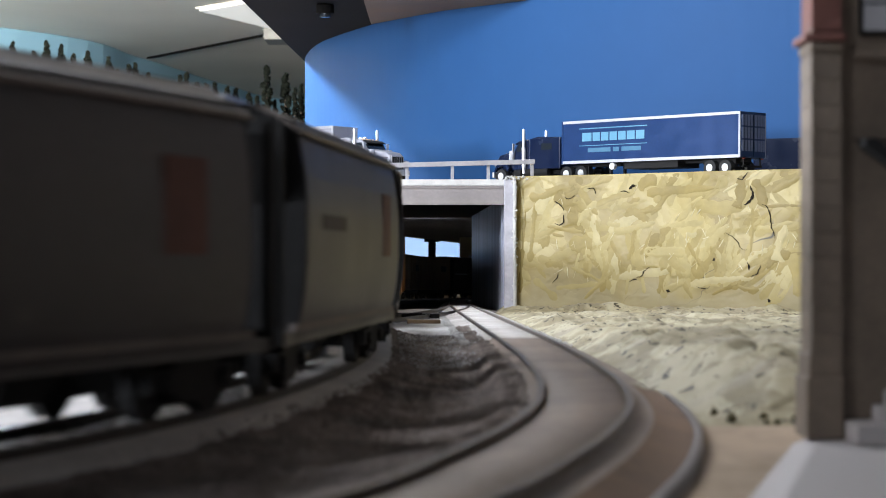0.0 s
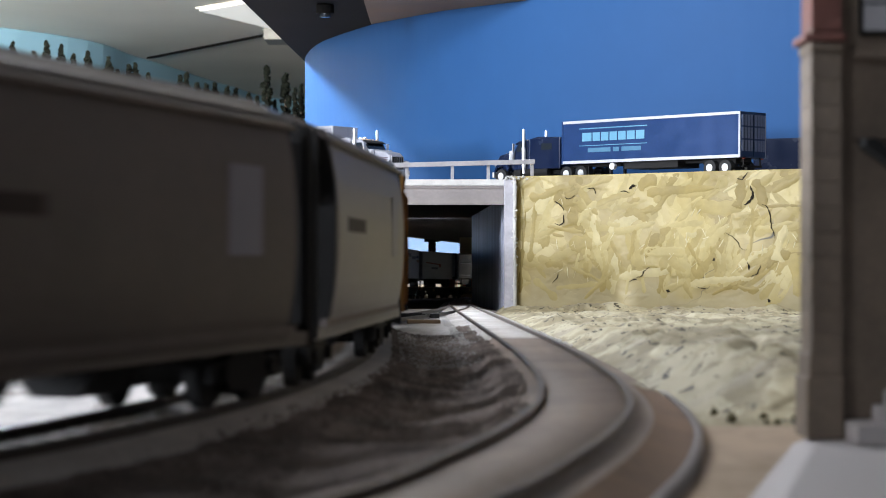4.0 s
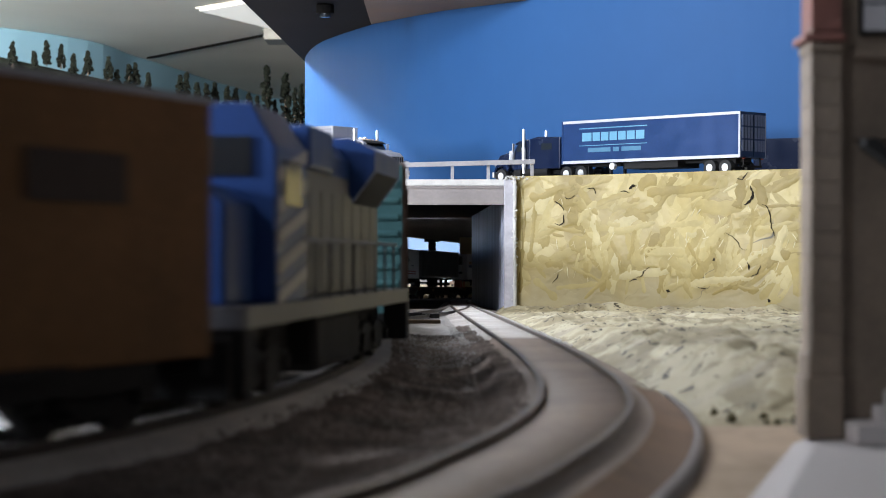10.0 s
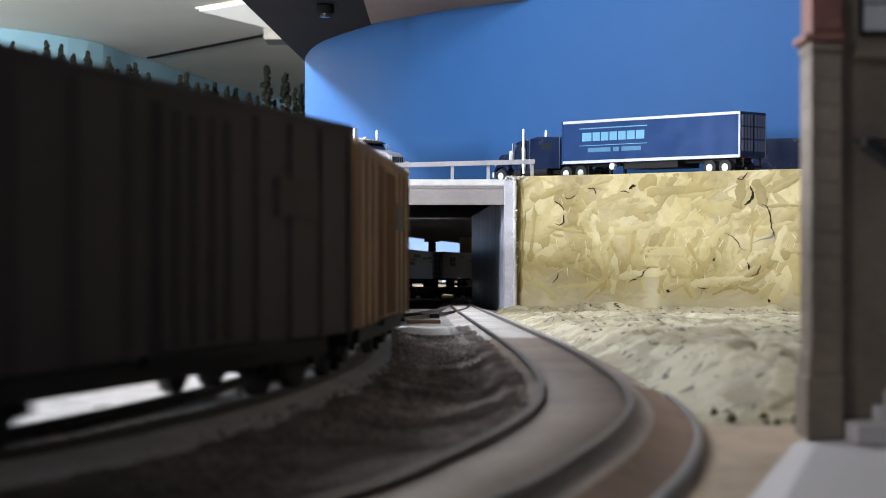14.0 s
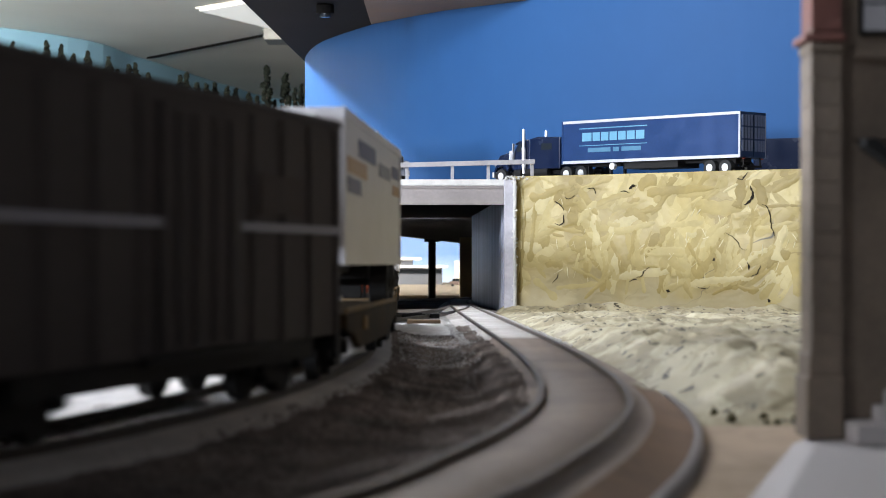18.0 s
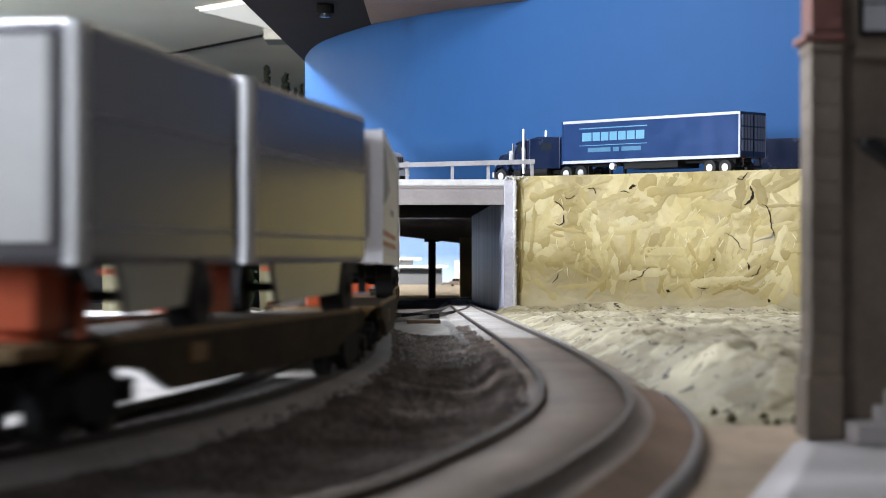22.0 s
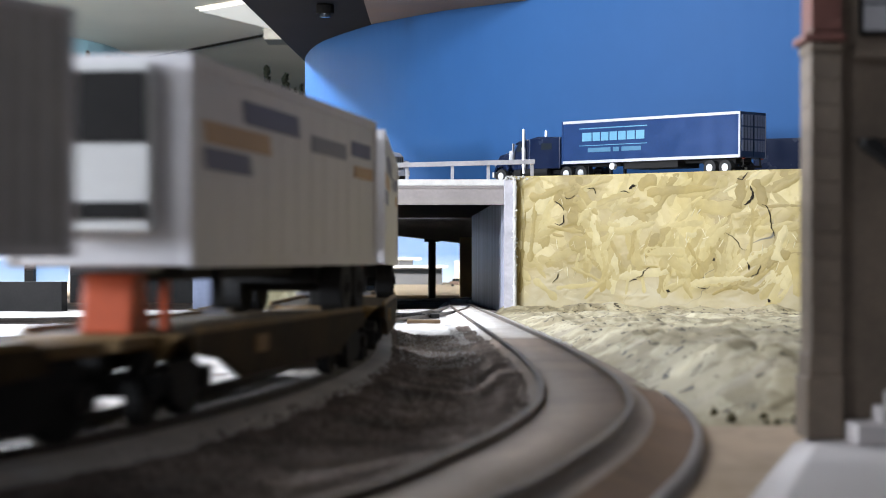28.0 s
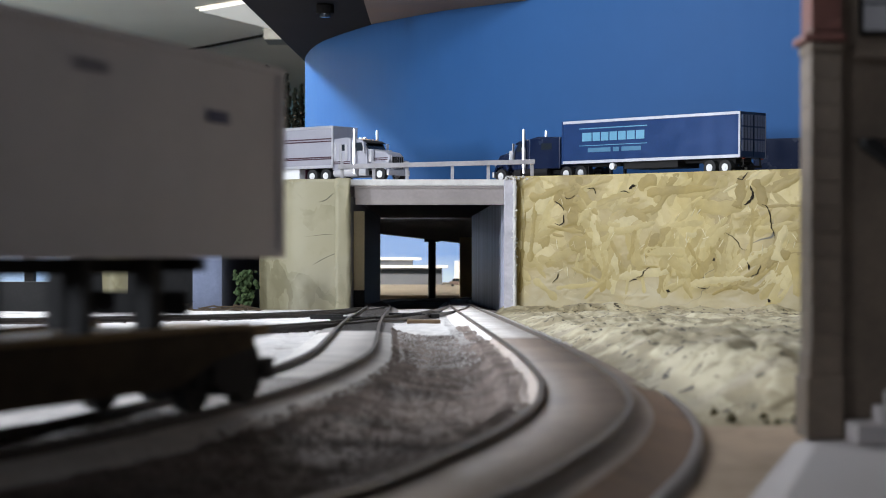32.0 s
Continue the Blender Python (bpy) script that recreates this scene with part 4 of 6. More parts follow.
# ---- the room ----
tagged(part("ceiling", box(-4000, 1500, -1500, 9500, 726, 760), CEIL), "white panelled room ceiling", "ceiling", kind="structure")
sheet_wall("wall_far", [(-3000, 4000), (-1337, 5630), (-1050, 6500), (-870, 7500), (-600, 8300), (600, 9000)], -1000, 724, CYAN, 30, "pale blue painted far wall", "wall")
# two unseen walls, kept dark so that little light bounces back to the foreground
DARKROOM = mat("unseen_wall_dark", (0.045, 0.043, 0.043), 0.8, 0, 0.3, 4)
tagged(part("unseen_wall_south", box(-4000, 480, -420, -400, -1000, 726), DARKROOM), "unseen dark wall behind the camera, added to cut bounce light", "wall", kind="structure")
tagged(part("unseen_wall_side", box(460, 480, -400, 1360, -1000, 726), DARKROOM), "unseen dark wall past the station, added to cut bounce light", "wall", kind="structure")
for nm, bx in (("wall_back", (-4000, 1500, -1530, -1500)), ("wall_east", (1500, 1530, -1500, 9500)), ("wall_west", (-4030, -4000, -1500, 9500)), ("wall_north", (-4000, 1500, 9500, 9530))):
    tagged(part(nm, box(*bx, -1000, 726), CEIL), "plain pale painted room wall", "wall", kind="structure")
# added reflector: pale slab that throws the far lamp's light up
tagged(part("bounce_floor", slab([(-3900, 2150), (-300, 2150), (-300, 4370), (-3900, 4370)], -60, -40), CEIL), "pale floor slab added to bounce lamp light onto the ceiling", "floor", kind="structure")
lamp = thing("ceiling_light", "bright white recessed ceiling light", "lamp")
part("diffuser", slab([(-680, 5200), (-470, 5720), (-200, 5500), (-400, 4900)], 716, 722), FIXTURE, lamp)
part("frame", slab([(-690, 5195), (-468, 5735), (-190, 5500), (-395, 4890)], 722, 726), CEIL, lamp)
part("strip", slab([(-1030, 6480), (-1015, 6480), (-535, 5800), (-550, 5800)], 720, 726), DARKSOFFIT, tagged(new("ceiling_seam"), "dark seam between ceiling panels", "seam", kind="structure"))
vent = thing("ceiling_box", "pale grey box fixed under the ceiling", "ceiling box")
part("body", box(-545, -470, 5650, 5800, 690, 726), ENDGREY, vent, bevel=4)
# far scene behind the overpass
tagged(part("backdrop_far", box(-1500, 900, 4600, 4610, -80, 240), FARSKY), "pale blue sky backdrop beyond the overpass", "backdrop", kind="structure")
tagged(part("far_ground", slab([(-1500, 2960), (900, 2960), (900, 4598), (-1500, 4598)], -45, -33), SAND), "pale sandy ground beyond the overpass", "ground", kind="structure")


def far_building():
    t = thing("far_building", "white flat-roofed building beyond the overpass", "building")
    part("wall", box(-170, -2, 4200, 4360, -33, 4), SHADEWALL, t)
    part("window_band", box(-168, -4, 4198, 4201, -8, 0), GLASS, t)
    part("roof", box(-185, 12, 4185, 4370, 4, 10), WHITE, t, bevel=1)
    part("upper_storey", box(-160, -70, 4230, 4340, 10, 22), SHADEWALL, t)
    part("roof", box(-172, -50, 4220, 4350, 22, 28), WHITE, t, bevel=1)


far_building()


def far_car():
    t = thing("parked_car", "small dark brown parked car", "car")
    part("body", box(14, 44, 3900, 3915, -29, -22), BOXBROWN, t, bevel=1.5)
    part("cabin", prism([(18, -22), (21, -16), (35, -16), (39, -22)], 3901, 3914), GLASS, t)
    for x in (20, 38):
        part("wheel", cyl((x, 3900, -30), "y", 3, 3, 12), RUBBER, t)


far_car()
tagged(part("cloud_model", slab([(28, 4560), (60, 4560), (60, 4580), (28, 4580)], -33, 20, None), WHITE), "white plaster rock before the sky", "rock")

tagged(part("backdrop_left", box(-562, -463, 2300, 2306, -3, 23), FARSKY), "bright pale blue sky strip beyond the yard", "backdrop", kind="structure")
tagged(part("yard_post", box(-512, -501, 2280, 2296, -30, 82), BLACK), "dark post before the sky strip", "post", kind="structure")
# added cover that shades the cars beyond the bridge
tagged(part("light_block_roof", slab([(-178, 2104), (62, 2064), (300, 2870), (-330, 2870)], 88, 92), DARKCON), "added dark roof that keeps lamp light off the far tracks", "roof", kind="structure")


# added side that stops room light from the left
tagged(part("light_block_side", slab([(-190, 2152), (-182, 2152), (-300, 2868), (-310, 2868)], -60, 87), DARKCON), "added dark wall blocking light from the tracks' left", "wall", kind="structure")


# added side that stops bounce from the right
tagged(part("light_block_side", slab([(72, 2066), (80, 2066), (318, 2868), (310, 2868)], -60, 87), DARKCON), "added dark wall blocking light from the tracks' right", "wall", kind="structure")


def scrub():
    rng = random.Random(21)
    t = thing("low_scrub", "dark green scrub at the bank's foot", "scrub")
    part("tuft", clumps(rng, 110, lambda i: (rng.gauss(66, 3.6), rng.uniform(356, 396), rng.uniform(-7.8, -5.2)), 0.4, 1.2), MOSS, t)


# black screens added for the dark under the road; the middle one is pale
tagged(part("yard_screen", box(-428, -262, 2140, 2150, -60, 82), BLACK), "added black screen hiding the bright floor under the road", "wall", kind="structure")
tagged(part("yard_screen", box(-261.8, -200, 2160, 2170, -60, 82), PALEWALL), "pale wall beyond the yard under the road", "wall", kind="structure")
tagged(part("yard_screen", box(-199.8, -87, 2140, 2150, -60, 82), BLACK), "added black screen hiding the bright floor beside the bridge", "wall", kind="structure")
# left of the bridge: piers of the next spans, a bank and a bush
pier = tagged(part("pier", slab([(-188, 1400), (-166, 1400), (-166, 1700), (-188, 1700)], -24, 82), BLUEPIER), "blue-grey concrete pier under the road", "pier", kind="structure")
bank = rough_face("retaining_wall", [(-243, 1330), (-234, 1324), (-225, 1332)], -24, 82, GREENWALL, 1.5, seed=3.0, nu=24)
tagged(bank, "tan plastered wall beneath the road", "wall", kind="structure")
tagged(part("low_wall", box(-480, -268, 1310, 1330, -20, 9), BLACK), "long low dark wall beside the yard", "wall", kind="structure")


def clumps(rng, n, place, r0, r1):
    """A crown of many small irregular clumps; place(i) gives a centre in millimetres."""
    bm = bmesh.new()
    for i in range(n):
        c = Vector(place(i))
        r = rng.uniform(r0, r1)
        res = bmesh.ops.create_icosphere(bm, subdivisions=1, radius=r)
        for v in res["verts"]:
            v.co = v.co * rng.uniform(0.55, 1.35) + c
    return bm


def bush():
    rng = random.Random(5)
    t = thing("bush", "small dense dark green bush beside the abutment", "bush")
    part("stem", cyl((-143, 1350, -8), "z", 1.2, 10, 8), BARK, t)
    part("crown", clumps(rng, 110, lambda i: (-143 + rng.gauss(0, 3.6), 1350 + rng.gauss(0, 4), 5 + rng.uniform(-13, 11)), 1.2, 2.6), BUSHGREEN, t)
    for k in range(26):
        a = rng.uniform(-0.5, 0.5)
        bm = cyl((0, 0, 0), "x", rng.uniform(0.3, 0.7), rng.uniform(8, 18), 6)
        bmesh.ops.transform(bm, matrix=Matrix.Translation((-156 + rng.uniform(-20, 22), 1338 + rng.uniform(-14, 8), -11.5 + rng.uniform(-1.5, 3))) @ Euler((0, a * 0.5, a)).to_matrix().to_4x4(), verts=bm.verts)
        part("twig", bm, TWIG, t)


bush()
scrub()
rng_c = random.Random(31)
part("rough_plaster", clumps(rng_c, 90, lambda i: (53.4 + rng_c.gauss(0, 0.8), rng_c.uniform(1382, 1388), rng_c.uniform(-8, 86)), 0.3, 1.0), PALECON, bridge)
part("rough_plaster", clumps(rng_c, 60, lambda i: (rng_c.uniform(45, 64), rng_c.uniform(1386, 1396), rng_c.uniform(84.2, 86.8)), 0.4, 1.1), PALECON, bridge)


def pine(x, y, base, top, rng):
    t = thing("pine_tree", "dark green pine on the far hillside", "tree", "far trees")
    h = top - base
    part("trunk", cyl((x, y, base + h * 0.45), "z", h * 0.03, h * 0.9, 6, r2=h * 0.008), BARK, t)

    def place(i):
        u = (i + 0.5) / 70
        w = h * (0.09 if h > 100 else 0.19) * (1.05 - u) ** 0.7 * rng.uniform(0.3, 1.1)
        a = rng.uniform(0, 6.28)
        return (x + w * math.cos(a), y + w * math.sin(a), base + h * (0.1 + 0.9 * u))

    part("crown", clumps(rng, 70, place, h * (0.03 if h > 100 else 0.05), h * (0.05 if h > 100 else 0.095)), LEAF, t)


rng_t = random.Random(11)
hill_p = [(-1500, 300), (-1500, 610), (-1085, 515), (-700, 430), (-520, 372), (-320, 325), (-250, 300)]
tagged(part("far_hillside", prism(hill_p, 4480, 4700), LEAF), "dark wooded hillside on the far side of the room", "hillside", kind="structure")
for px, ty in ((22, 76), (60, 92), (82, 74), (108, 80), (130, 98), (155, 92), (192, 102), (207, 124), (228, 116), (240, 112), (262, 132), (318, 134), (330, 130), (348, 148), (365, 150), (380, 148),
               (402, 154), (417, 158), (440, 166), (455, 172), (472, 120), (486, 178), (505, 134), (522, 158), (533, 150)):
    yy = 4460 + rng_t.uniform(-50, 15)
    topz = 25.4 + (458 - ty) / 3300 * yy
    xx = (px - 784) / 3300 * yy
    tall = 46 if px < 450 else (150 if px in (472, 505) else 95)
    pine(xx, yy, topz - tall * 1.25, topz, rng_t)
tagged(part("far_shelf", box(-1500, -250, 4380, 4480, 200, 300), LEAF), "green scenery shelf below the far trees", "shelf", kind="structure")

# ---- road trucks ----
def wheel(parent, x, y, z, r, w, rim=WHITE):
    t = part("wheel", cyl((x, y, z), "x", r, w, 18), RUBBER, parent, bevel=0.3)
    part("rim", cyl((x, y, z), "x", r * 0.5, w + 0.5, 16), rim, t, "bright metal rim")
    part("hub", cyl((x, y, z), "x", r * 0.22, w + 1.4, 10), rim, t)


def semi_trailer(body, trim, L, H, zb, label, marks, rear_bars=False, group="", tyre_rim=WHITE, bright_box=False):
    """A box trailer with its nose at y = 0 and tail at y = -L; x is across, wheels stand on z = 0."""
    t = thing("semi_trailer", label, "trailer", group)
    w = 14.6
    part("box_body", box(-w, w, -L, 0, zb, zb + H), body, t, bevel=0.35)
    for sx in (-1, 1):
        part("top_rail", box(sx * w - 0.35, sx * w + 0.35, -L - 0.1, 0.1, zb + H - 1.9, zb + H + 0.15), trim, t)
        part("bottom_rail", box(sx * w - 0.35, sx * w + 0.35, -L - 0.1, 0.1, zb - 0.2, zb + 2.0), trim, t)
        for y in (-L + 0.4, -0.4):
            part("corner_post", box(sx * w - 0.45, sx * w + 0.45, y - 0.7, y + 0.7, zb, zb + H), body if rear_bars and y > -1 else trim, t)
    part("rear_header", box(-w, w, -L - 0.4, -L + 0.2, zb + H - 2, zb + H), body if rear_bars else trim, t)
    for dx in (-w / 2, w / 2):
        d = part("door", box(dx - w / 2 + 0.6, dx + w / 2 - 0.5, -L - 0.5, -L, zb + 0.6, zb + H - 2.2), body, t)
        if rear_bars:
            for k in range(3):
                for o in range(4):
                    a = dx - w / 2 + 1.3 + o * 3.3
                    part("rear_panel", box(a, a + 2.5, -L - 0.9, -L - 0.4, zb + 4.5 + k * H * 0.28, zb + 4.5 + k * H * 0.28 + H * 0.24), REARBLUE, d)
            continue
        for o in (-3.5, 3.5):
            part("lock_rod", cyl((dx + o, -L - 0.8, zb + H / 2), "z", 0.3, H - 3, 8), trim, d)
        for k in range(3):
            part("hinge", box(dx - w / 2 + 0.8, dx + w / 2 - 0.7, -L - 0.75, -L - 0.45, zb + 6 + k * H * 0.27, zb + 6.6 + k * H * 0.27), trim, d)
    if group:
        for sx in (-1, 1):
            for k in range(1, int(L / 12)):
                part("panel_seam", box(min(sx * w, sx * (w + 0.05)), max(sx * w, sx * (w + 0.05)), -k * 12 - 0.25, -k * 12 + 0.25, zb + 2, zb + H - 2), body, t)
    part("underframe", box(-4, 4, -L + 4, -6, zb - 2.5, zb), BLACK, t)
    if not group:
        part("equipment_box", box(-12.5, 12.5, -L * 0.66, -L * (0.22 if bright_box else 0.36), zb - (8 if bright_box else 5.4), zb - 0.1), WHITE if bright_box else BLACK, t)
    part("bogie_frame", box(-9, 9, -L + 8, -L + 38, zb - 4, zb - 0.3), BLACK, t)
    r = 5.6
    for y in (-L + 14, -L + 28):
        for x in (-11.2, 11.2):
            wheel(t, x, y, r, r, 5.2, tyre_rim)
        part("axle", cyl((0, y, r), "x", 1, 20, 8), BLACK, t)
    for x in (-8, 8):
        leg = part("landing_gear", box(x - 0.9, x + 0.9, -L * 0.26 - 1, -L * 0.26 + 1, 3.0, zb), BLACK, t)
        part("foot", box(x - 2, x + 2, -L * 0.26 - 2, -L * 0.26 + 2, 2.2, 3.0), SILVER, leg)
    part("bumper", box(-11, 11, -L, -L + 1, 5.5, 7), BLACK, t)
    for x in (-9.5, 9.5):
        part("bumper_post", box(x - 0.5, x + 0.5, -L + 0.1, -L + 1.1, 6.5, zb), BLACK, t)
    for x in (-10.5, 10.5):
        part("tail_light", box(x - 1.2, x + 1.2, -L - 0.6, -L, zb - 1.2, zb - 0.3), REDMARK, t)
    if rear_bars:
        part("spare_hub", cyl((-w + 1, -L * 0.30, zb - 3.2), "x", 2.6, 3, 14), WHITE, t)
    marks(t, w, L, zb, H)
    return t


def bar(parent, name, sx, w, y0, y1, z0, z1, material, thick=0.25, label=""):
    """A flat printed bar on the side face at x = sx * w."""
    a, b = sorted((sx * (w + 0.05), sx * (w + thick)))
    return part(name, box(a, b, y0, y1, z0, z1), material, parent, label)


def skew_bar(parent, name, sx, w, pts, material):
    """A flat printed shape on a side face; pts are (y, z)."""
    a, b = sorted((sx * (w + 0.05), sx * (w + 0.28)))
    return part(name, prism(pts, a, b, axis="x"), material, parent)


def printed_marks(t, w, L, zb, H):
    for sx in (-1,):
        y = -21
        for wd, gap in ((9.6, 1.2), (7.4, 1.2), (7.4, 1.2), (7.4, 1.2), (7.4, 1.2), (7.8, 1.2), (8.2, 1.2)):
            bar(t, "mark", sx, w, y - wd, y, zb + H * 0.51, zb + H * 0.71, SKYMARK)
            y -= wd + gap
        bar(t, "mark_line", sx, w, -86, -18, zb + H * 0.80, zb + H * 0.82, SKYMARK)
        bar(t, "mark_line", sx, w, -86, -18, zb + H * 0.40, zb + H * 0.415, SKYMARK)
        y = -27
        for wd in (23, 6, 19):
            bar(t, "mark", sx, w, y - wd, y, zb + H * 0.25, zb + H * 0.35, SKYDIM)
            y -= wd + 2.5


def stripe_marks(t, w, L, zb, H):
    for sx in (-1, 1):
        for k in (0.20, 0.24, 0.62, 0.68):
            bar(t, "stripe", sx, w, -L + 1, -1, zb + H * k, zb + H * k + 0.9, MAROON)


def tractor(paint, trim, label, bright, ext=0.0):
    """A conventional tractor facing +y with its fifth wheel at y = 0; ext lengthens its sleeper."""
    t = thing("truck_tractor", label, "truck")
    e = ext

    def sided(sx, a, b, y0, y1, z0, z1):
        return box(min(sx * a, sx * b), max(sx * a, sx * b), y0, y1, z0, z1)

    part("chassis", box(-5, 5, -24, 58 + e, 6, 9), BLACK, t)
    part("sleeper", prism([(3, 10), (3, 34.5), (18 + e * 0.6, 35.6), (22 + e, 34), (22 + e, 10)], -13, 13, axis="x"), paint, t, bevel=0.8)
    part("cab", prism([(22.3 + e, 10), (22.3 + e, 33.2), (30 + e, 33.6), (34 + e, 32.2), (38 + e, 25.4), (39 + e, 10)], -12.2, 12.2, axis="x"), paint, t, bevel=0.6)
    part("bonnet", prism([(39 + e, 10), (39 + e, 26), (56 + e, 22.5), (59 + e, 19), (59 + e, 10)], -9, 9, axis="x"), paint, t, bevel=1.0)
    part("windscreen", prism([(34.4 + e, 31.9), (38.3 + e, 25.6), (38.9 + e, 25.6), (35.0 + e, 32.2)], -10.6, 10.6, axis="x"), GLASS, t)
    part("sun_visor", prism([(33.6 + e, 33.0), (38.2 + e, 31.0), (38.2 + e, 30.4), (33.6 + e, 32.2)], -11, 11, axis="x"), BLACK if bright else paint, t)
    for sx in (-1, 1):
        part("side_window", prism([(26 + e, 24.5), (26 + e, 31.0), (33 + e, 31.0), (35.6 + e, 24.5)], min(sx * 11.9, sx * 12.6), max(sx * 11.9, sx * 12.6), axis="x"), GLASS, t)
        part("door_line", sided(sx, 12.1, 12.4, 24.6 + e, 25.0 + e, 11, 31), BLACK, t)
        part("door_handle", sided(sx, 12.2, 13.0, 26 + e, 28.5 + e, 20, 20.8), CHROME, t)
        part("sleeper_window", sided(sx, 12.9, 13.2, 11, 16 + e * 0.5, 25, 30), GLASS, t)
        if bright:
            for k in range(3):
                part("polished_strip", sided(sx, 12.9, 13.5, 4.5 + k * 6, 7.2 + k * 6, 17, 31.5 - k), CHROME, t, "bright polished strip")
            for z in (14.6, 16.0):
                part("stripe", sided(sx, 12.95, 13.25, 3.5, 21.5, z, z + 0.7), MAROON, t)
                part("stripe", sided(sx, 9.0, 9.25, 40, 57, z + 2, z + 2.7), MAROON, t)
        part("exhaust_pipe", cyl((sx * 13.9, 27 + e, 24.5), "z", 1.15, 35, 12), CHROME, t, "polished exhaust stack")
        part("exhaust_shield", cyl((sx * 13.9, 27 + e, 19), "z", 1.7, 16, 12), CHROME, t)
        part("fuel_tank", cyl((sx * 9.8, 16 + e, 7.8), "y", 3.6, 24, 16), CHROME if bright else trim, t, bevel=0.5)
        part("step", sided(sx, 9, 13.2, 31 + e, 38 + e, 5, 10), trim, t)
        fen = [(43, 12), (45, 15), (51, 15.6), (57, 14), (59, 9), (57.5, 9), (55.5, 12.5), (51, 13.6), (47, 12.6), (45, 9)]
        part("fender", prism([(a + e, b) for a, b in fen], min(sx * 8.5, sx * 13.2), max(sx * 8.5, sx * 13.2), axis="x"), paint, t)
        part("headlight", cyl((sx * 9.6, 58.5 + e, 15), "y", 1.8, 3, 12), CHROME, t)
        m = part("mirror", sided(sx, 13.4, 15.4, 37.0 + e, 38.0 + e, 22, 31), CHROME, t)
        part("mirror_arm", cyl((sx * 13.0, 37.4 + e, 30), "x", 0.3, 3, 6), CHROME, m)
        part("air_cleaner", cyl((sx * 11.0, 42 + e, 20.5), "z", 2.2, 10, 14), CHROME, t)
        wheel(t, sx * 10.8, 52 + e, 5.6, 5.6, 4)
        for y in (-18, -3.5):
            wheel(t, sx * 10.8, y, 5.6, 5.6, 5.4)
        part("mud_guard", sided(sx, 8.5, 13.4, -25.6, -25.0, 2.5, 11), MAROON if bright else BLACK, t)
    grille = part("grille", box(-7.2, 7.2, 58.8 + e, 59.6 + e, 9.5, 20), CHROME, t)
    for k in range(6):
        part("grille_slat", box(-6.4 + k * 2.3, -5.2 + k * 2.3, 59.5 + e, 60.0 + e, 10.2, 19.2), BLACK, grille)
    part("bumper", box(-13, 13, 59 + e, 61.5 + e, 4.5, 9), CHROME, t, bevel=0.5)
    for k in range(5):
        part("marker_light", box(-8.4 + k * 4 - 0.6, -8.4 + k * 4 + 0.6, 30 + e, 31.4 + e, 33.4, 34.3), ORANGEMARK, t)
    part("horn", cyl((4, 27 + e, 34.6), "y", 0.7, 7, 10, r2=1.2), CHROME, t)
    part("fifth_wheel", box(-5.5, 5.5, -14, -2, 9.5, 11.5), BLACK, t)
    return t


def heading(x0, y0, x1, y1):
    return math.degrees(math.atan2(y1 - y0, x1 - x0)) - 90


ROADZ = 0.0857
blue = semi_trailer(NAVY, PALETRIM, 172, 32.5, 12.5, "navy blue semi trailer with white frame parked on the road", printed_marks, True)
HB = heading(208, 1314, 91, 1438)
blue.matrix_basis = pose(0.103, 1.4565, ROADZ + 0.0006, 0.45, 0, HB)
blue_cab = tractor(NAVYDARK, BLACK, "dark navy conventional tractor coupled to its trailer", False, 12.0)
blue_cab.matrix_basis = pose(0.102, 1.4575, ROADZ, 0, 0, HB + 4)
silver = semi_trailer(TRAILERSIDE, ALU, 172, 33.2, 12, "silver semi trailer with dark stripes parked on the bridge", stripe_marks, bright_box=True)
HS = heading(0, 0, 0.79, -0.62)
silver.matrix_basis = pose(-0.0784, 1.4915, ROADZ, 0, 0, HS)
silver_cab = tractor(TRAILERSIDE, CHROME, "chromed silver conventional tractor coupled to its trailer", True)
silver_cab.matrix_basis = pose(-0.0784 - 0.0040, 1.4915 + 0.0031, ROADZ, 0, 0, HS)


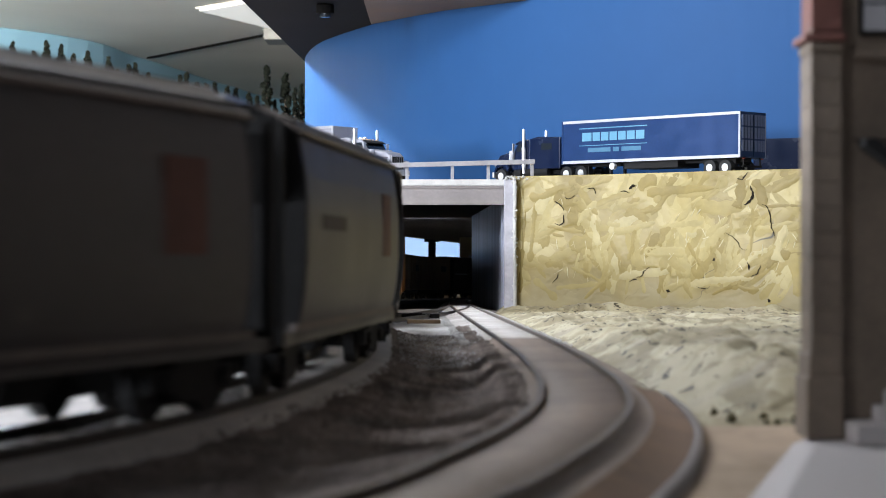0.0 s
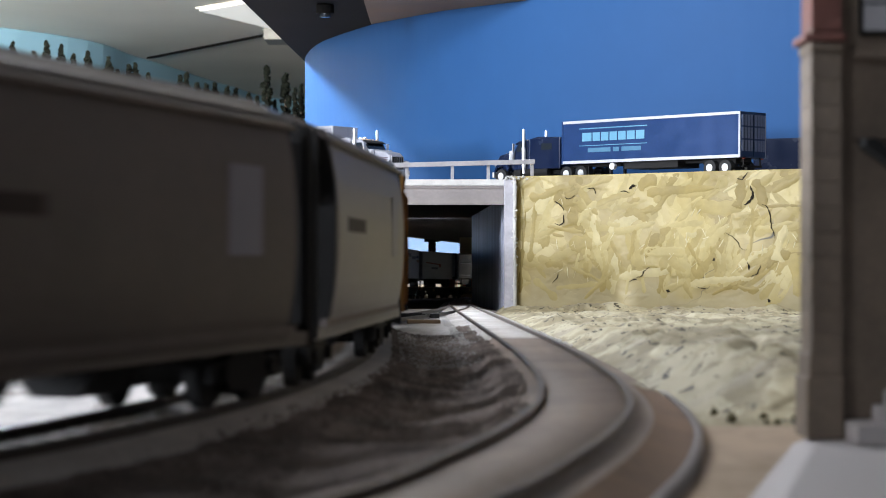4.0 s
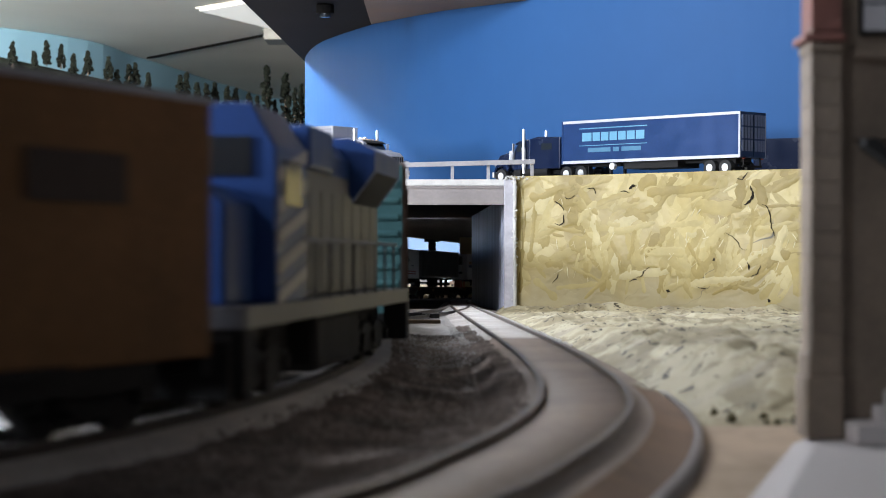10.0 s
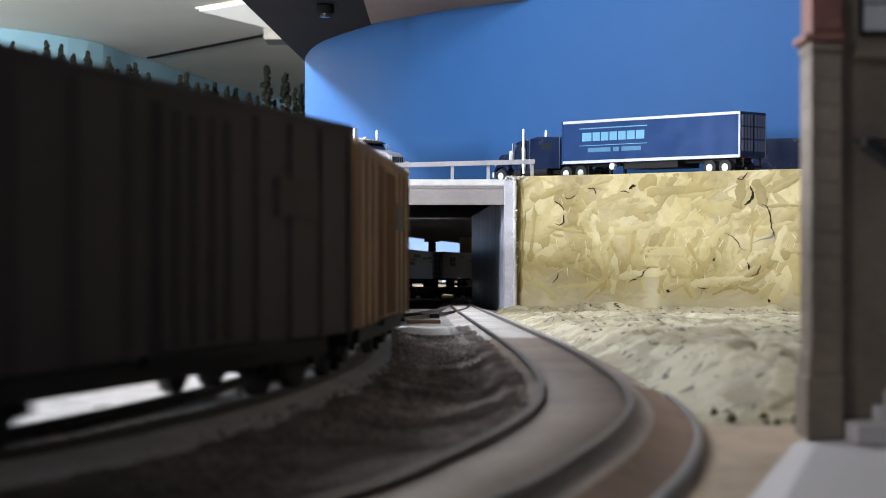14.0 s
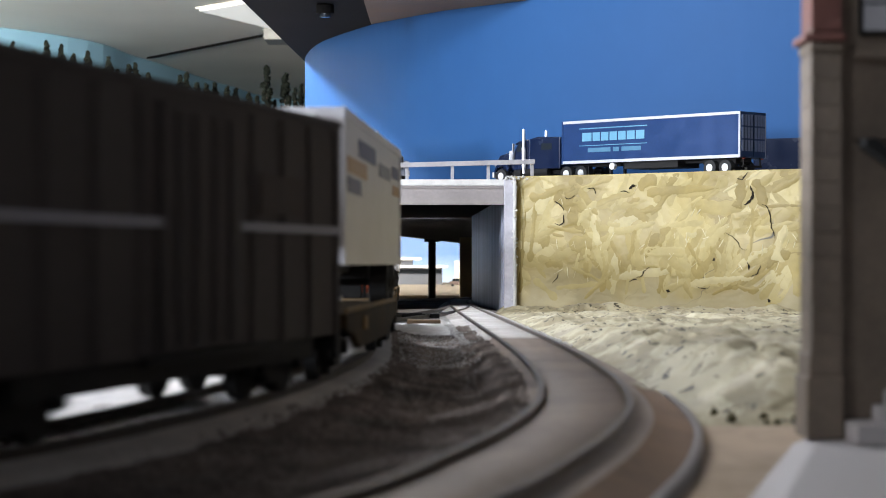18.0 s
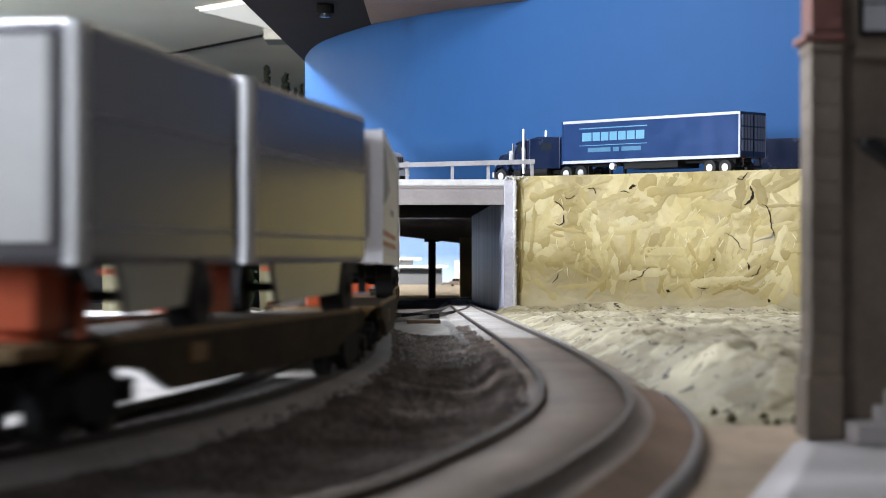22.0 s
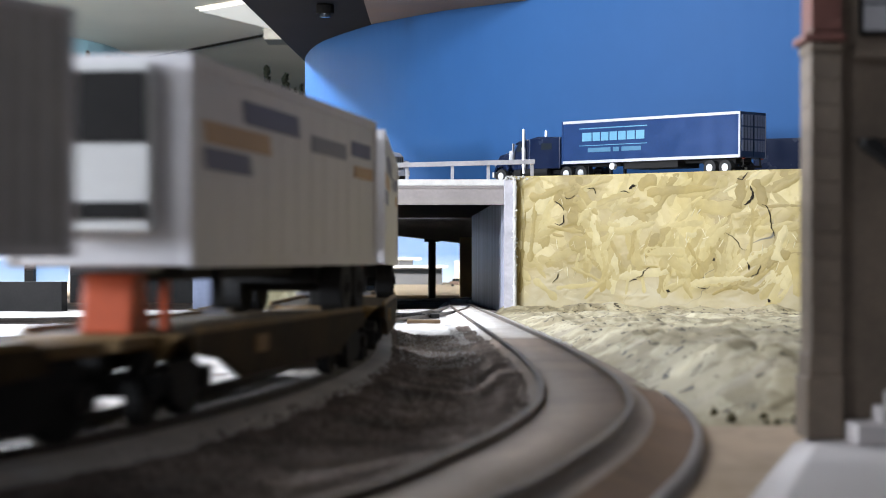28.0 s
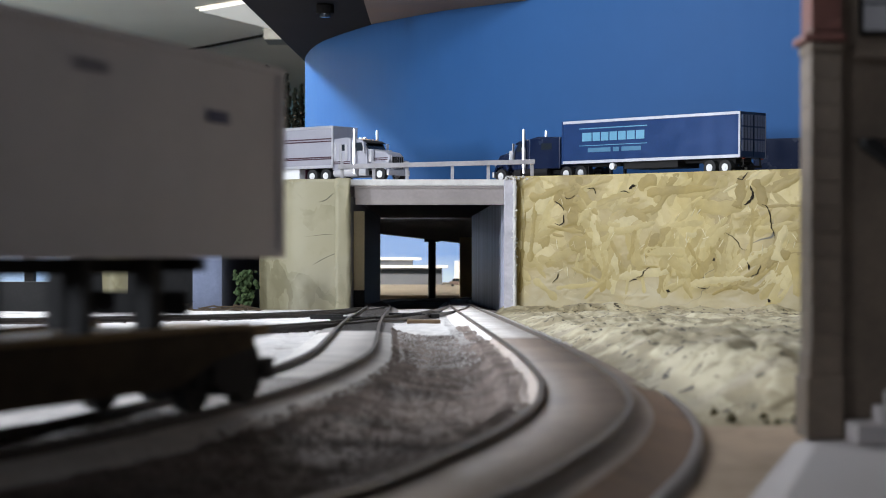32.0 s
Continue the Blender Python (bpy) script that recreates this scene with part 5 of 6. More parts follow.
# ---- station building ----
def building():
    t = thing("station_building", "tan stone station building with brick upper storey and steps", "building")
    part("wall", slab([(64.0, 304.6), (160, 304.6), (170, 400), (84, 400)], -6, 92), STONE, t)
    blk = None
    z, k = -3.6, 0
    while z < 60.5:
        h = 4.15
        b = part("stone_block", box(59.9, 64.9, 303, 312.5, z + 0.04, z + h - 0.04), STONE, t, bevel=0.15) if blk is None else new("stone_block", blk.data)
        if blk is None:
            blk, zref = b, z
        else:
            b.parent = t
            b.matrix_basis = pose(0, 0, (z - zref) / 1000)
        z += h
    part("pilaster_core", box(60.1, 64.7, 303.3, 312, -4, 61), STONE, t)
    part("cornice", box(58.6, 65.4, 301.8, 312.6, 60.7, 62.0), REDSTONE, t, bevel=0.3)
    part("capital", box(59.6, 65.1, 302.6, 312.6, 59.2, 60.7), STONE, t, bevel=0.3)
    part("base_course", box(59.0, 65.1, 302.6, 312.8, -4.0, 6.2), STONE, t, bevel=0.4)
    part("base_course", box(59.5, 65.0, 302.8, 312.7, 6.2, 10.0), STONE, t, bevel=0.4)
    part("upper_pier", box(60.0, 64.8, 303, 312, 62.0, 92), REDSTONE, t)
    part("belt_course", box(66.8, 160, 303.2, 305.2, 58, 60), STONE, t, bevel=0.3)
    part("lintel", box(66.8, 160, 303.7, 305.2, 45, 47.2), STONE, t)
    for wx in (68.2, 74.6):
        w = part("window", box(wx - 0.3, wx + 5.0, 304.0, 305.2, 61.8, 72), BLACK, t)
        part("pane", box(wx + 0.4, wx + 4.3, 303.6, 304.2, 62.6, 66.8), PALEGLASS, w)
        part("pane", box(wx + 0.4, wx + 4.3, 303.6, 304.2, 67.2, 71.4), PALEGLASS, w)
    bm = prism([(67.9, 43.5), (80, 35), (80, 36.6), (69.5, 44.8), (67.9, 44.8)], 299, 304.4)
    part("canopy_bracket", bm, BLACK, t)
    part("doorway", box(77, 100, 303.9, 305.0, 4, 40), GLASS, t)
    for k, (x0, z1) in enumerate(((65.3, -0.8), (69.8, 1.7), (71.6, 4.1), (73.2, 6.5))):
        part("step", box(x0, 160, 294 + k * 3.2, 303.8, z1 - 3.2, z1), PLINTH, t, bevel=0.3)
    return t


building()
def platform():
    """A low concrete slab with a sloped edge towards the tracks."""
    bm = bmesh.new()
    lo = [bm.verts.new((x, y, -8)) for x, y in ((59.2, 318), (22.1, 180), (160, 180), (160, 318))]
    mid = [bm.verts.new((x, y, -6.3)) for x, y in ((59.2, 318), (22.1, 180), (160, 180), (160, 318))]
    hi = [bm.verts.new((x, y, -4.1)) for x, y in ((64.6, 317), (29.3, 180), (160, 180), (160, 317))]
    for r0, r1 in ((lo, mid), (mid, hi)):
        for i in range(4):
            bm.faces.new((r0[i], r0[(i + 1) % 4], r1[(i + 1) % 4], r1[i]))
    bm.faces.new(lo[::-1])
    bm.faces.new(hi)
    return tagged(part("platform", bm, PLINTH, bevel=0.35), "pale concrete station platform with sloped edge", "platform", kind="structure")


platform()
tagged(part("tan_board", slab([(41, 350), (31, 262), (20, 180), (160, 180), (160, 356)], -9.5, -6.1), PLY), "bare tan board between track and platform", "board", kind="structure")


# ---- rolling stock ----
def truck_bogie(parent, y, z=0.0):
    b = part("bogie", box(-8.2, 8.2, y - 2, y + 2, 3.5, 7.5), BLACK, parent)
    for sx in (-1, 1):
        pr = [(y - 15, 4.5), (y - 15, 8), (y - 9, 8), (y - 5, 9.6), (y + 5, 9.6), (y + 9, 8), (y + 15, 8), (y + 15, 4.5), (y + 8, 4.5), (y + 5, 2.6), (y - 5, 2.6), (y - 8, 4.5)]
        part("side_frame", prism(pr, min(sx * 10, sx * 12.4), max(sx * 10, sx * 12.4), axis="x"), BLACK, b)
        for dy in (-10, 10):
            part("wheel", cyl((sx * 8.4, y + dy, 5.6), "x", 5.6, 2.6, 20), BLACK, b)
            part("journal", cyl((sx * 12.6, y + dy, 6), "x", 1.6, 1.6, 10), BLACK, b)
    return b


def couplers(t, L):
    for s in (-1, 1):
        c = part("coupler", box(-1.3, 1.3, min(s * (L / 2 - 4), s * (L / 2 + 3.4)), max(s * (L / 2 - 4), s * (L / 2 + 3.4)), 7, 10), BLACK, t)
        part("hose", cyl((3.5, s * (L / 2 + 1.5), 6.5), "z", 0.5, 6, 8), BLACK, c)


def hopper(paint, L, label, mark, roofpaint=None):
    roofpaint = roofpaint or EDGEBROWN
    t = thing("covered_hopper", label, "hopper car", "freight cars")
    h = L / 2
    side = []
    for k in range(9):
        a = -1 + 2 * k / 8
        side.append((17.6 - 2.6 * abs(a) ** 2.6, 30.5 + a * 20.5))
    prof = side + [(9, 52.6), (-9, 52.6)] + [(-x, z) for x, z in side[::-1]]
    body = part("body", prism(prof, -h + 14, h - 14), paint, t, smooth=False)
    # black sheet over each end: the gap's shade put into the colour
    for s in (-1, 1):
        part("end_shade_sheet", prism([(x * 0.985, z) for x, z in prof], min(s * (h - 14), s * (h - 13.2)), max(s * (h - 14), s * (h - 13.2))), BLACK, t, "black sheet added for the shade between cars")
    for sx in (-1, 1):
        part("roof_slope", prism([(sx * 16.6, 48.2), (sx * 16.9, 49.0), (sx * 8.5, 53.9), (sx * 8.0, 53.2), (sx * 16.0, 48.6)], -h + 12, h - 12), roofpaint, t, "lighter brown roof edge")
        part("side_flange", box(min(sx * 14.6, sx * 15.9), max(sx * 14.6, sx * 15.9), -h + 10, h - 10, 12.0, 13.4), roofpaint, t)
    # end parts are black too, as they stand in the shaded gap
    for s in (-1, 1):
        part("slope_sheet", prism([(s * (h - 14), 50), (s * (h - 6), 51), (s * (h - 6), 48), (s * (h - 22), 20), (s * (h - 26), 20)], -13, 13, axis="x"), BLACK, t, "sloped end sheet blackened for the shade between cars")
        part("end_frame", box(-15.5, 15.5, min(s * (h - 2), s * h), max(s * (h - 2), s * h), 10, 13), BLACK, t)
        for x in (-14.5, 14.5):
            part("corner_post", box(x - 0.8, x + 0.8, min(s * (h - 2), s * (h - 0.6)), max(s * (h - 2), s * (h - 0.6)), 12, 50), BLACK, t)
        for k in range(6):
            part("ladder_rung", box(11, 16.5, min(s * (h - 1.0), s * (h - 0.5)), max(s * (h - 1.0), s * (h - 0.5)), 15 + k * 5.5, 15.6 + k * 5.5), BLACK, t)
    part("running_board", box(-4.5, 4.5, -h + 2, h - 2, 54.2, 55), ALU, t, "pale roof walkway")
    for k in range(4):
        y = -h + 26 + k * (L - 52) / 3
        part("hatch", box(-7.5, 7.5, y - 8, y + 8, 53.4, 54.4), paint, t)
        part("outlet", prism([(-9, 10.5), (9, 10.5), (4, 4.2), (-4, 4.2)], y - 7, y + 7), BLACK, t)
    for sx in (-1, 1):
        part("side_sill", box(min(sx * 13.6, sx * 15.2), max(sx * 13.6, sx * 15.2), -h + 2, h - 2, 9.6, 12), paint, t)
        bar(t, "mark", sx, 17.4, -h + 30, -h + 44, 26, 41, mark)
        bar(t, "mark", sx, 17.45, h - 60, h - 30, 31, 34, DARKMARK)
    for y in (-h + 24, h - 24):
        truck_bogie(t, y)
    couplers(t, L)
    return t


def boxcar(paint, endpaint, L, label, H=53.0, ribs=5, door=True, stripe=None, reefer=False):
    t = thing("refrigerator_car" if reefer else "boxcar", label, "freight car", "freight cars")
    h = L / 2
    w = 17.2
    part("body", box(-w, w, -h + 2, h - 2, 10.5, H - 1.5), paint, t, bevel=0.3)
    part("roof", prism([(-w - 0.4, H - 2), (-w, H - 0.8), (0, H), (w, H - 0.8), (w + 0.4, H - 2)], -h + 1.6, h - 1.6), SILVER if reefer else paint, t)
    for k in range(10):
        y = -h + 10 + k * (L - 20) / 9
        part("roof_rib", box(-7, 7, y - 0.6, y + 0.6, H - 1.2, H + 0.1), paint, t)
    for s in (-1, 1):
        e = part("end", box(-w + 0.6, w - 0.6, min(s * (h - 2.2), s * (h - 1.2)), max(s * (h - 2.2), s * (h - 1.2)), 10.5, H - 1.6), endpaint, t, "corrugated end")
        for k in range(8):
            z = 14 + k * (H - 20) / 7.2
            part("corrugation", prism([(s * (h - 1.3), z - 1.1), (s * (h - 0.4), z - 0.4), (s * (h - 0.4), z + 0.4), (s * (h - 1.3), z + 1.1)], -w + 1.8, w - 1.8, axis="x"), endpaint, e)
        for k in range(7):
            part("ladder_rung", box(12, 16.8, min(s * (h - 0.9), s * h), max(s * (h - 0.9), s * h), 12 + k * 4.5, 12.6 + k * 4.5), BLACK, t)
        part("end_sill", box(-w + 1, w - 1, min(s * (h - 2.4), s * (h - 0.6)), max(s * (h - 2.4), s * (h - 0.6)), 7.5, 10.5), BLACK, t)
    for sx in (-1, 1):
        for k in range(ribs * 2):
            y = -h + 6 + k * (L - 12) / (ribs * 2 - 1)
            if door and abs(y) < 19:
                continue
            part("side_post", box(min(sx * w, sx * (w + 0.55)), max(sx * w, sx * (w + 0.3)), y - 0.5, y + 0.5, 10.5, H - 3), paint, t)
        if door:
            d = part("sliding_door", box(min(sx * w, sx * (w + 0.9)), max(sx * w, sx * (w + 0.9)), -17, 17, 11.5, H - 4), paint, t)
            for y in (-11, -4, 4, 11):
                part("door_rod", box(min(sx * (w + 0.9), sx * (w + 1.5)), max(sx * (w + 0.9), sx * (w + 1.5)), y - 0.4, y + 0.4, 12, H - 5), paint, d)
            part("door_track", box(min(sx * w, sx * (w + 1.3)), max(sx * w, sx * (w + 1.3)), -36, 22, 9.7, 11), BLACK, t)
        part("side_sill", box(min(sx * (w - 3), sx * (w - 1)), max(sx * (w - 3), sx * (w - 1)), -h + 16, h - 16, 6.8, 10.5), BLACK, t)
        if stripe is not None:
            bar(t, "stripe", sx, w + 0.55, -h + 4, h - 4, 30, 31.6, stripe)
        bar(t, "mark", sx, w + 0.3, -h + 26, -h + 50, 33, 40, DARKMARK)
        if reefer:
            bar(t, "mark", sx, w + 0.3, h - 52, h - 40, 18, 34, DARKMARK)
    part("underframe", box(-6, 6, -h + 4, h - 4, 6.5, 10.5), BLACK, t)
    part("brake_tank", cyl((7, 8, 6), "y", 2.6, 16, 12), BLACK, t)
    for y in (-h + 25, h - 25):
        truck_bogie(t, y)
    couplers(t, L)
    return t


def locomotive(L):
    """Cab forward, towards +y."""
    t = thing("diesel_locomotive", "blue and grey diesel locomotive with striped nose", "locomotive")
    h = L / 2
    part("frame", box(-17, 17, -h + 3, h - 3, 14, 17.5), LOCOGREY, t)
    part("fuel_tank", box(-15, 15, -30, 26, 2.4, 14), BLACK, t, bevel=1.5)
    part("underframe", box(-9, 9, -h + 6, h - 6, 4.0, 14), BLACK, t)
    part("long_hood", box(-11, 11, -h + 22, h - 58, 17.5, 47), LOCOGREY, t, bevel=0.5)
    part("hood_top", prism([(-11.2, 44), (-11.2, 48), (-8.5, 51.5), (8.5, 51.5), (11.2, 48), (11.2, 44)], -h + 22, h - 57), LOCOBLUE, t)
    rad = part("radiator", prism([(-11, 38), (-17, 46), (-17, 51), (-11, 54), (11, 54), (17, 51), (17, 46), (11, 38)], -h + 22, -h + 66), LOCOBLUE, t, "flared blue radiator housing")
    for sx in (-1, 1):
        part("radiator_grille", prism([(sx * 11.4, 38.3), (sx * 17.1, 45.9), (sx * 16.8, 46.3), (sx * 11.1, 38.8)], -h + 25, -h + 63), BLACK, rad)
    part("dynamic_brake_box", box(-12.5, 12.5, -8, 20, 44, 53), LOCOBLUE, t, bevel=0.8)
    part("exhaust", box(-3, 3, -20, -10, 51, 55), BLACK, t)
    cab = part("cab", prism([(-16.5, 17.5), (-16.5, 45), (-12, 53), (12, 53), (16.5, 45), (16.5, 17.5)], h - 58, h - 30), LOCOBLUE, t, bevel=0.5)
    for sx in (-1, 1):
        part("cab_window", box(min(sx * 16.4, sx * 16.9), max(sx * 16.4, sx * 16.9), h - 52, h - 36, 35, 43), GLASS, cab)
        for k in range(5):
            z = 18 + k * 5.4
            skew_bar(t, "nose_stripe", sx, 16.5, [(h - 58, z + 4), (h - 58, z + 6.4), (h - 30.5, z + 1.6), (h - 30.5, z - 0.8)], LOCOSTRIPE)
        for k in range(8):
            y = -h + 30 + k * 14
            if y < h - 66:
                part("hood_door", box(min(sx * 11, sx * 11.5), max(sx * 11, sx * 11.5), y - 6.2, y + 6.2, 19, 40), LOCOGREY, t)
        part("air_intake", box(min(sx * 11, sx * 12), max(sx * 11, sx * 12), h - 76, h - 60, 33, 44), BLACK, t)
        hr = part("handrail", cyl((sx * 16.6, -14, 29), "y", 0.4, L - 80, 8), LOCOGREY, t)
        for k in range(9):
            part("stanchion", cyl((sx * 16.6, -h + 14 + k * (L - 82) / 8, 23), "z", 0.35, 12, 6), LOCOGREY, hr)
        for e in (-1, 1):
            part("steps", box(min(sx * 11, sx * 17), max(sx * 11, sx * 17), min(e * (h - 9), e * (h - 2)), max(e * (h - 9), e * (h - 2)), 4, 14), BLACK, t)
    part("nose", prism([(-12.5, 17.5), (-12.5, 35), (-8, 38), (8, 38), (12.5, 35), (12.5, 17.5)], h - 30, h - 8), LOCOBLUE, t, bevel=0.8)
    for x in (-7, 7):
        part("windscreen", box(x - 5, x + 5, h - 30.4, h - 29.6, 40, 47), GLASS, cab)
    part("pilot", prism([(h - 3, 14), (h + 1, 12), (h + 2, 3), (h - 3, 3)], -15, 15, axis="x"), BLACK, t)
    for s in (-1, 1):
        y = s * (h - 38)
        b = truck_bogie(t, y - 9)
        truck_bogie(t, y + 9)
    couplers(t, L)
    return t


def flatcar(L, hitch=True, hitch_paint=None):
    t = thing("intermodal_flatcar", "weathered yellow-brown intermodal flatcar", "flatcar", "flatcars")
    h = L / 2
    part("deck", box(-14, 14, -h + 20, h - 20, 12.2, 13.6), FLATDARK, t)
    for e in (-1, 1):
        part("end_platform", box(-9, 9, min(e * (h - 20), e * (h - 1)), max(e * (h - 20), e * (h - 1)), 11.6, 13.6), FLATYELLOW, t, "yellow-brown end platform", bevel=0.3)
        part("bolster", prism([(-13, 13.5), (13, 13.5), (9, 9.4), (-9, 9.4)], min(e * (h - 24), e * (h - 18)), max(e * (h - 24), e * (h - 18))), FLATYELLOW, t)
    for sx in (-1, 1):
        part("side_sill", prism([(-h + 20, 13.4), (h - 20, 13.4), (h - 20, 10.4), (h - 36, 8.8), (h - 48, 5.2), (-h + 48, 5.2), (-h + 36, 8.8), (-h + 20, 10.4)], min(sx * 13.2, sx * 14.8), max(sx * 13.2, sx * 14.8), axis="x"), FLATDARK, t)
        part("guide_rail", box(min(sx * 14, sx * 14.6), max(sx * 14, sx * 14.6), -h + 22, h - 22, 13.6, 14.6), FLATYELLOW, t)
        part("placard", box(min(sx * 14.8, sx * 15.1), max(sx * 14.8, sx * 15.1), h - 64, h - 56, 9.0, 12), PLACARD, t, "dull yellow placard")
    part("centre_sill", box(-5, 5, -h + 2, h - 2, 8.6, 12.2), BLACK, t)
    if hitch:
        hb = part("hitch", prism([(h - 30, 13.6), (h - 19, 13.6), (h - 21, 23.2), (h - 27, 23.2)], -4.2, 4.2, axis="x"), hitch_paint or HITCH, t, "trailer hitch stand", bevel=0.4)
        part("hitch_plate", box(-6, 6, h - 29, h - 20, 23.2, 24), SILVER, hb)
        for sx in (-1, 1):
            part("strut", box(min(sx * 4.2, sx * 5.4), max(sx * 4.2, sx * 5.4), h - 36, h - 34, 13.6, 22), hitch_paint or HITCH, hb)
    for y in (-h + 22, h - 22):
        truck_bogie(t, y)
    couplers(t, L)
    return t


def z_marks(t, w, L, zb, H):
    for sx in (-1, 1):
        a = -L * 0.26
        for y0, y1, z0, z1, ink in ((-0.49, -0.21, 0.74, 0.86, BLUEMARK), (-0.34, -0.05, 0.60, 0.705, ORANGEMARK), (-0.25, -0.05, 0.47, 0.575, BLUEMARK)):
            skew_bar(t, "mark", sx, w, [(L * y1, zb + H * z1), (L * (y0 + 0.01), zb + H * z1), (L * y0, zb + H * z0), (L * (y1 - 0.01), zb + H * z0)], ink)
        bar(t, "mark", sx, w, a - L * 0.52, a - L * 0.30, zb + H * 0.68, zb + H * 0.78, GREYMARK)
        bar(t, "mark", sx, w, a - L * 0.70, a - L * 0.56, zb + H * 0.72, zb + H * 0.82, BLUEMARK)
        bar(t, "mark", sx, w, a - L * 0.72, a - L * 0.58, zb + H * 0.58, zb + H * 0.66, ORANGEMARK)


def wedge_marks(t, w, L, zb, H):
    for sx in (-1, 1):
        a = -L * 0.12
        skew_bar(t, "mark", sx, w, [(a, zb + H * 0.9), (a - L * 0.30, zb + H * 0.62), (a, zb + H * 0.46)], GREYMARK)
        for k in (0.14, 0.22):
            bar(t, "stripe", sx, w, -L * 0.8, -L * 0.03, zb + H * k, zb + H * k + 1.3, REDMARK)
        bar(t, "mark", sx, w, -L * 0.66, -L * 0.5, zb + H * 0.42, zb + H * 0.47, GREYMARK)


def line_marks(t, w, L, zb, H):
    for sx in (-1, 1):
        skew_bar(t, "mark", sx, w, [(-L * 0.12, zb + H * 0.62), (-L * 0.6, zb + H * 0.56), (-L * 0.6, zb + H * 0.44), (-L * 0.55, zb + H * 0.44), (-L * 0.55, zb + H * 0.52), (-L * 0.12, zb + H * 0.58)], REDMARK)
        bar(t, "mark", sx, w, -L * 0.5, -L * 0.3, zb + H * 0.36, zb + H * 0.44, GREYMARK)


def no_marks(t, w, L, zb, H):
    bar(t, "mark", 1, w, -L * 0.9, -L * 0.84, zb + H * 0.6, zb + H * 0.66, GREYMARK)


def reefer_unit(t, H, zb):
    u = part("cooling_unit", box(-9.5, 9.5, 0, 3.2, zb + H * 0.16, zb + H - 1.5), WHITE, t, "white cooling unit with black grilles", bevel=0.5)
    part("grille", box(-8.8, 8.8, 3.2, 3.6, zb + H * 0.58, zb + H - 3), BLACK, u)
    part("grille", box(-8.8, 8.8, 3.2, 3.6, zb + H * 0.22, zb + H * 0.30), BLACK, u)


def container(L, H, label, plain=False):
    t = thing("shipping_container", label, "container")
    w = 14.2
    part("body", box(-w + 0.3, w - 0.3, -L + 0.4, -0.4, 0.3, H - 0.2), GREYWHITE, t)
    for sx in (-1, 1):
        part("top_rail", box(sx * w - 0.4, sx * w + 0.4, -L, 0, H - 1.2, H), GREYWHITE, t)
        part("bottom_rail", box(sx * w - 0.4, sx * w + 0.4, -L, 0, 0, 1.5), GREYWHITE, t)
        for y in (-L + 0.9, -0.9):
            part("corner_post", box(sx * w - 0.55, sx * w + 0.55, y - 0.9, y + 0.9, 0, H), GREYWHITE, t)
        if plain:
            for k in range(int(L / 4)):
                part("corrugation", box(min(sx * (w - 0.4), sx * (w + 0.3)), max(sx * (w - 0.4), sx * (w + 0.3)), -2.6 - k * 4, -1 - k * 4, 1.6, H - 1.3), PALECON, t)
            continue
        bar(t, "mark", sx, w + 0.1, -L * 0.27, -L * 0.20, H * 0.46, H * 0.80, BLUEMARK)
        bar(t, "mark", sx, w + 0.1, -L * 0.36, -L * 0.28, H * 0.46, H * 0.60, BLUEMARK)
        bar(t, "mark", sx, w + 0.1, -L * 0.36, -L * 0.28, H * 0.63, H * 0.80, BLUEMARK)
        bar(t, "mark", sx, w + 0.1, -L * 0.85, -L * 0.80, H * 0.66, H * 0.72, BLUEMARK)
        bar(t, "mark", sx, w + 0.1, -L * 0.58, -L * 0.52, H * 0.80, H * 0.85, GREYMARK)
    for dx in (-w / 2, w / 2):
        d = part("door", box(dx - w / 2 + 0.5, dx + w / 2 - 0.4, -0.4, 0.3, 0.8, H - 1), WHITE, t, "white door with lock rods")
        for o in (-3.4, 2.2):
            part("lock_rod", cyl((dx + o, 0.7, H / 2), "z", 0.45, H - 2, 8), ENDGREY, d)
        for k in range(4):
            part("corrugation", box(dx - w / 2 + 1, dx + w / 2 - 1, 0.25, 0.55, 5 + k * 7.5, 5.7 + k * 7.5), ENDGREY, d)
    return t


def pup_trailer(L):
    t = thing("pup_trailer", "short shiny silver trailer with low belly skirt", "trailer", "pup trailers")
    w = 14.4
    part("box_body", box(-w, w, -L, 0, 10.6, 44.2), SHINY, t, bevel=1.6)
    for sx in (-1, 1):
        part("skirt", prism([(-14, 11), (-L + 24, 11), (-L + 28, 4.5), (-18, 3.6)], min(sx * (w - 1), sx * w), max(sx * (w - 1), sx * w), axis="x"), SHINY, t)
        for k in (0.16, 0.62):
            bar(t, "seam", sx, w, -L + 2, -2, 10.6 + 33 * k, 10.6 + 33 * k + 0.6, GREYMARK)
        part("corner_post", cyl((sx * (w - 1), -1.0, 27.4), "z", 1.4, 33, 12), WHITE, t)
        wheel(t, sx * 11.2, -L + 16, 5.6, 5.6, 5.2, BLACK)
        part("tail_light", box(sx * 9 - 1.2, sx * 9 + 1.2, -L - 0.5, -L, 9, 10), HITCH, t)
    part("front_panel", box(-10, 10, -0.2, 0.6, 14, 42), WHITE, t)
    part("axle", cyl((0, -L + 16, 5.6), "x", 1, 20, 8), BLACK, t)
    part("dolly", box(-6, 6, -16, -4, 2, 10.6), HITCH, t, "orange hitch stand")
    return t


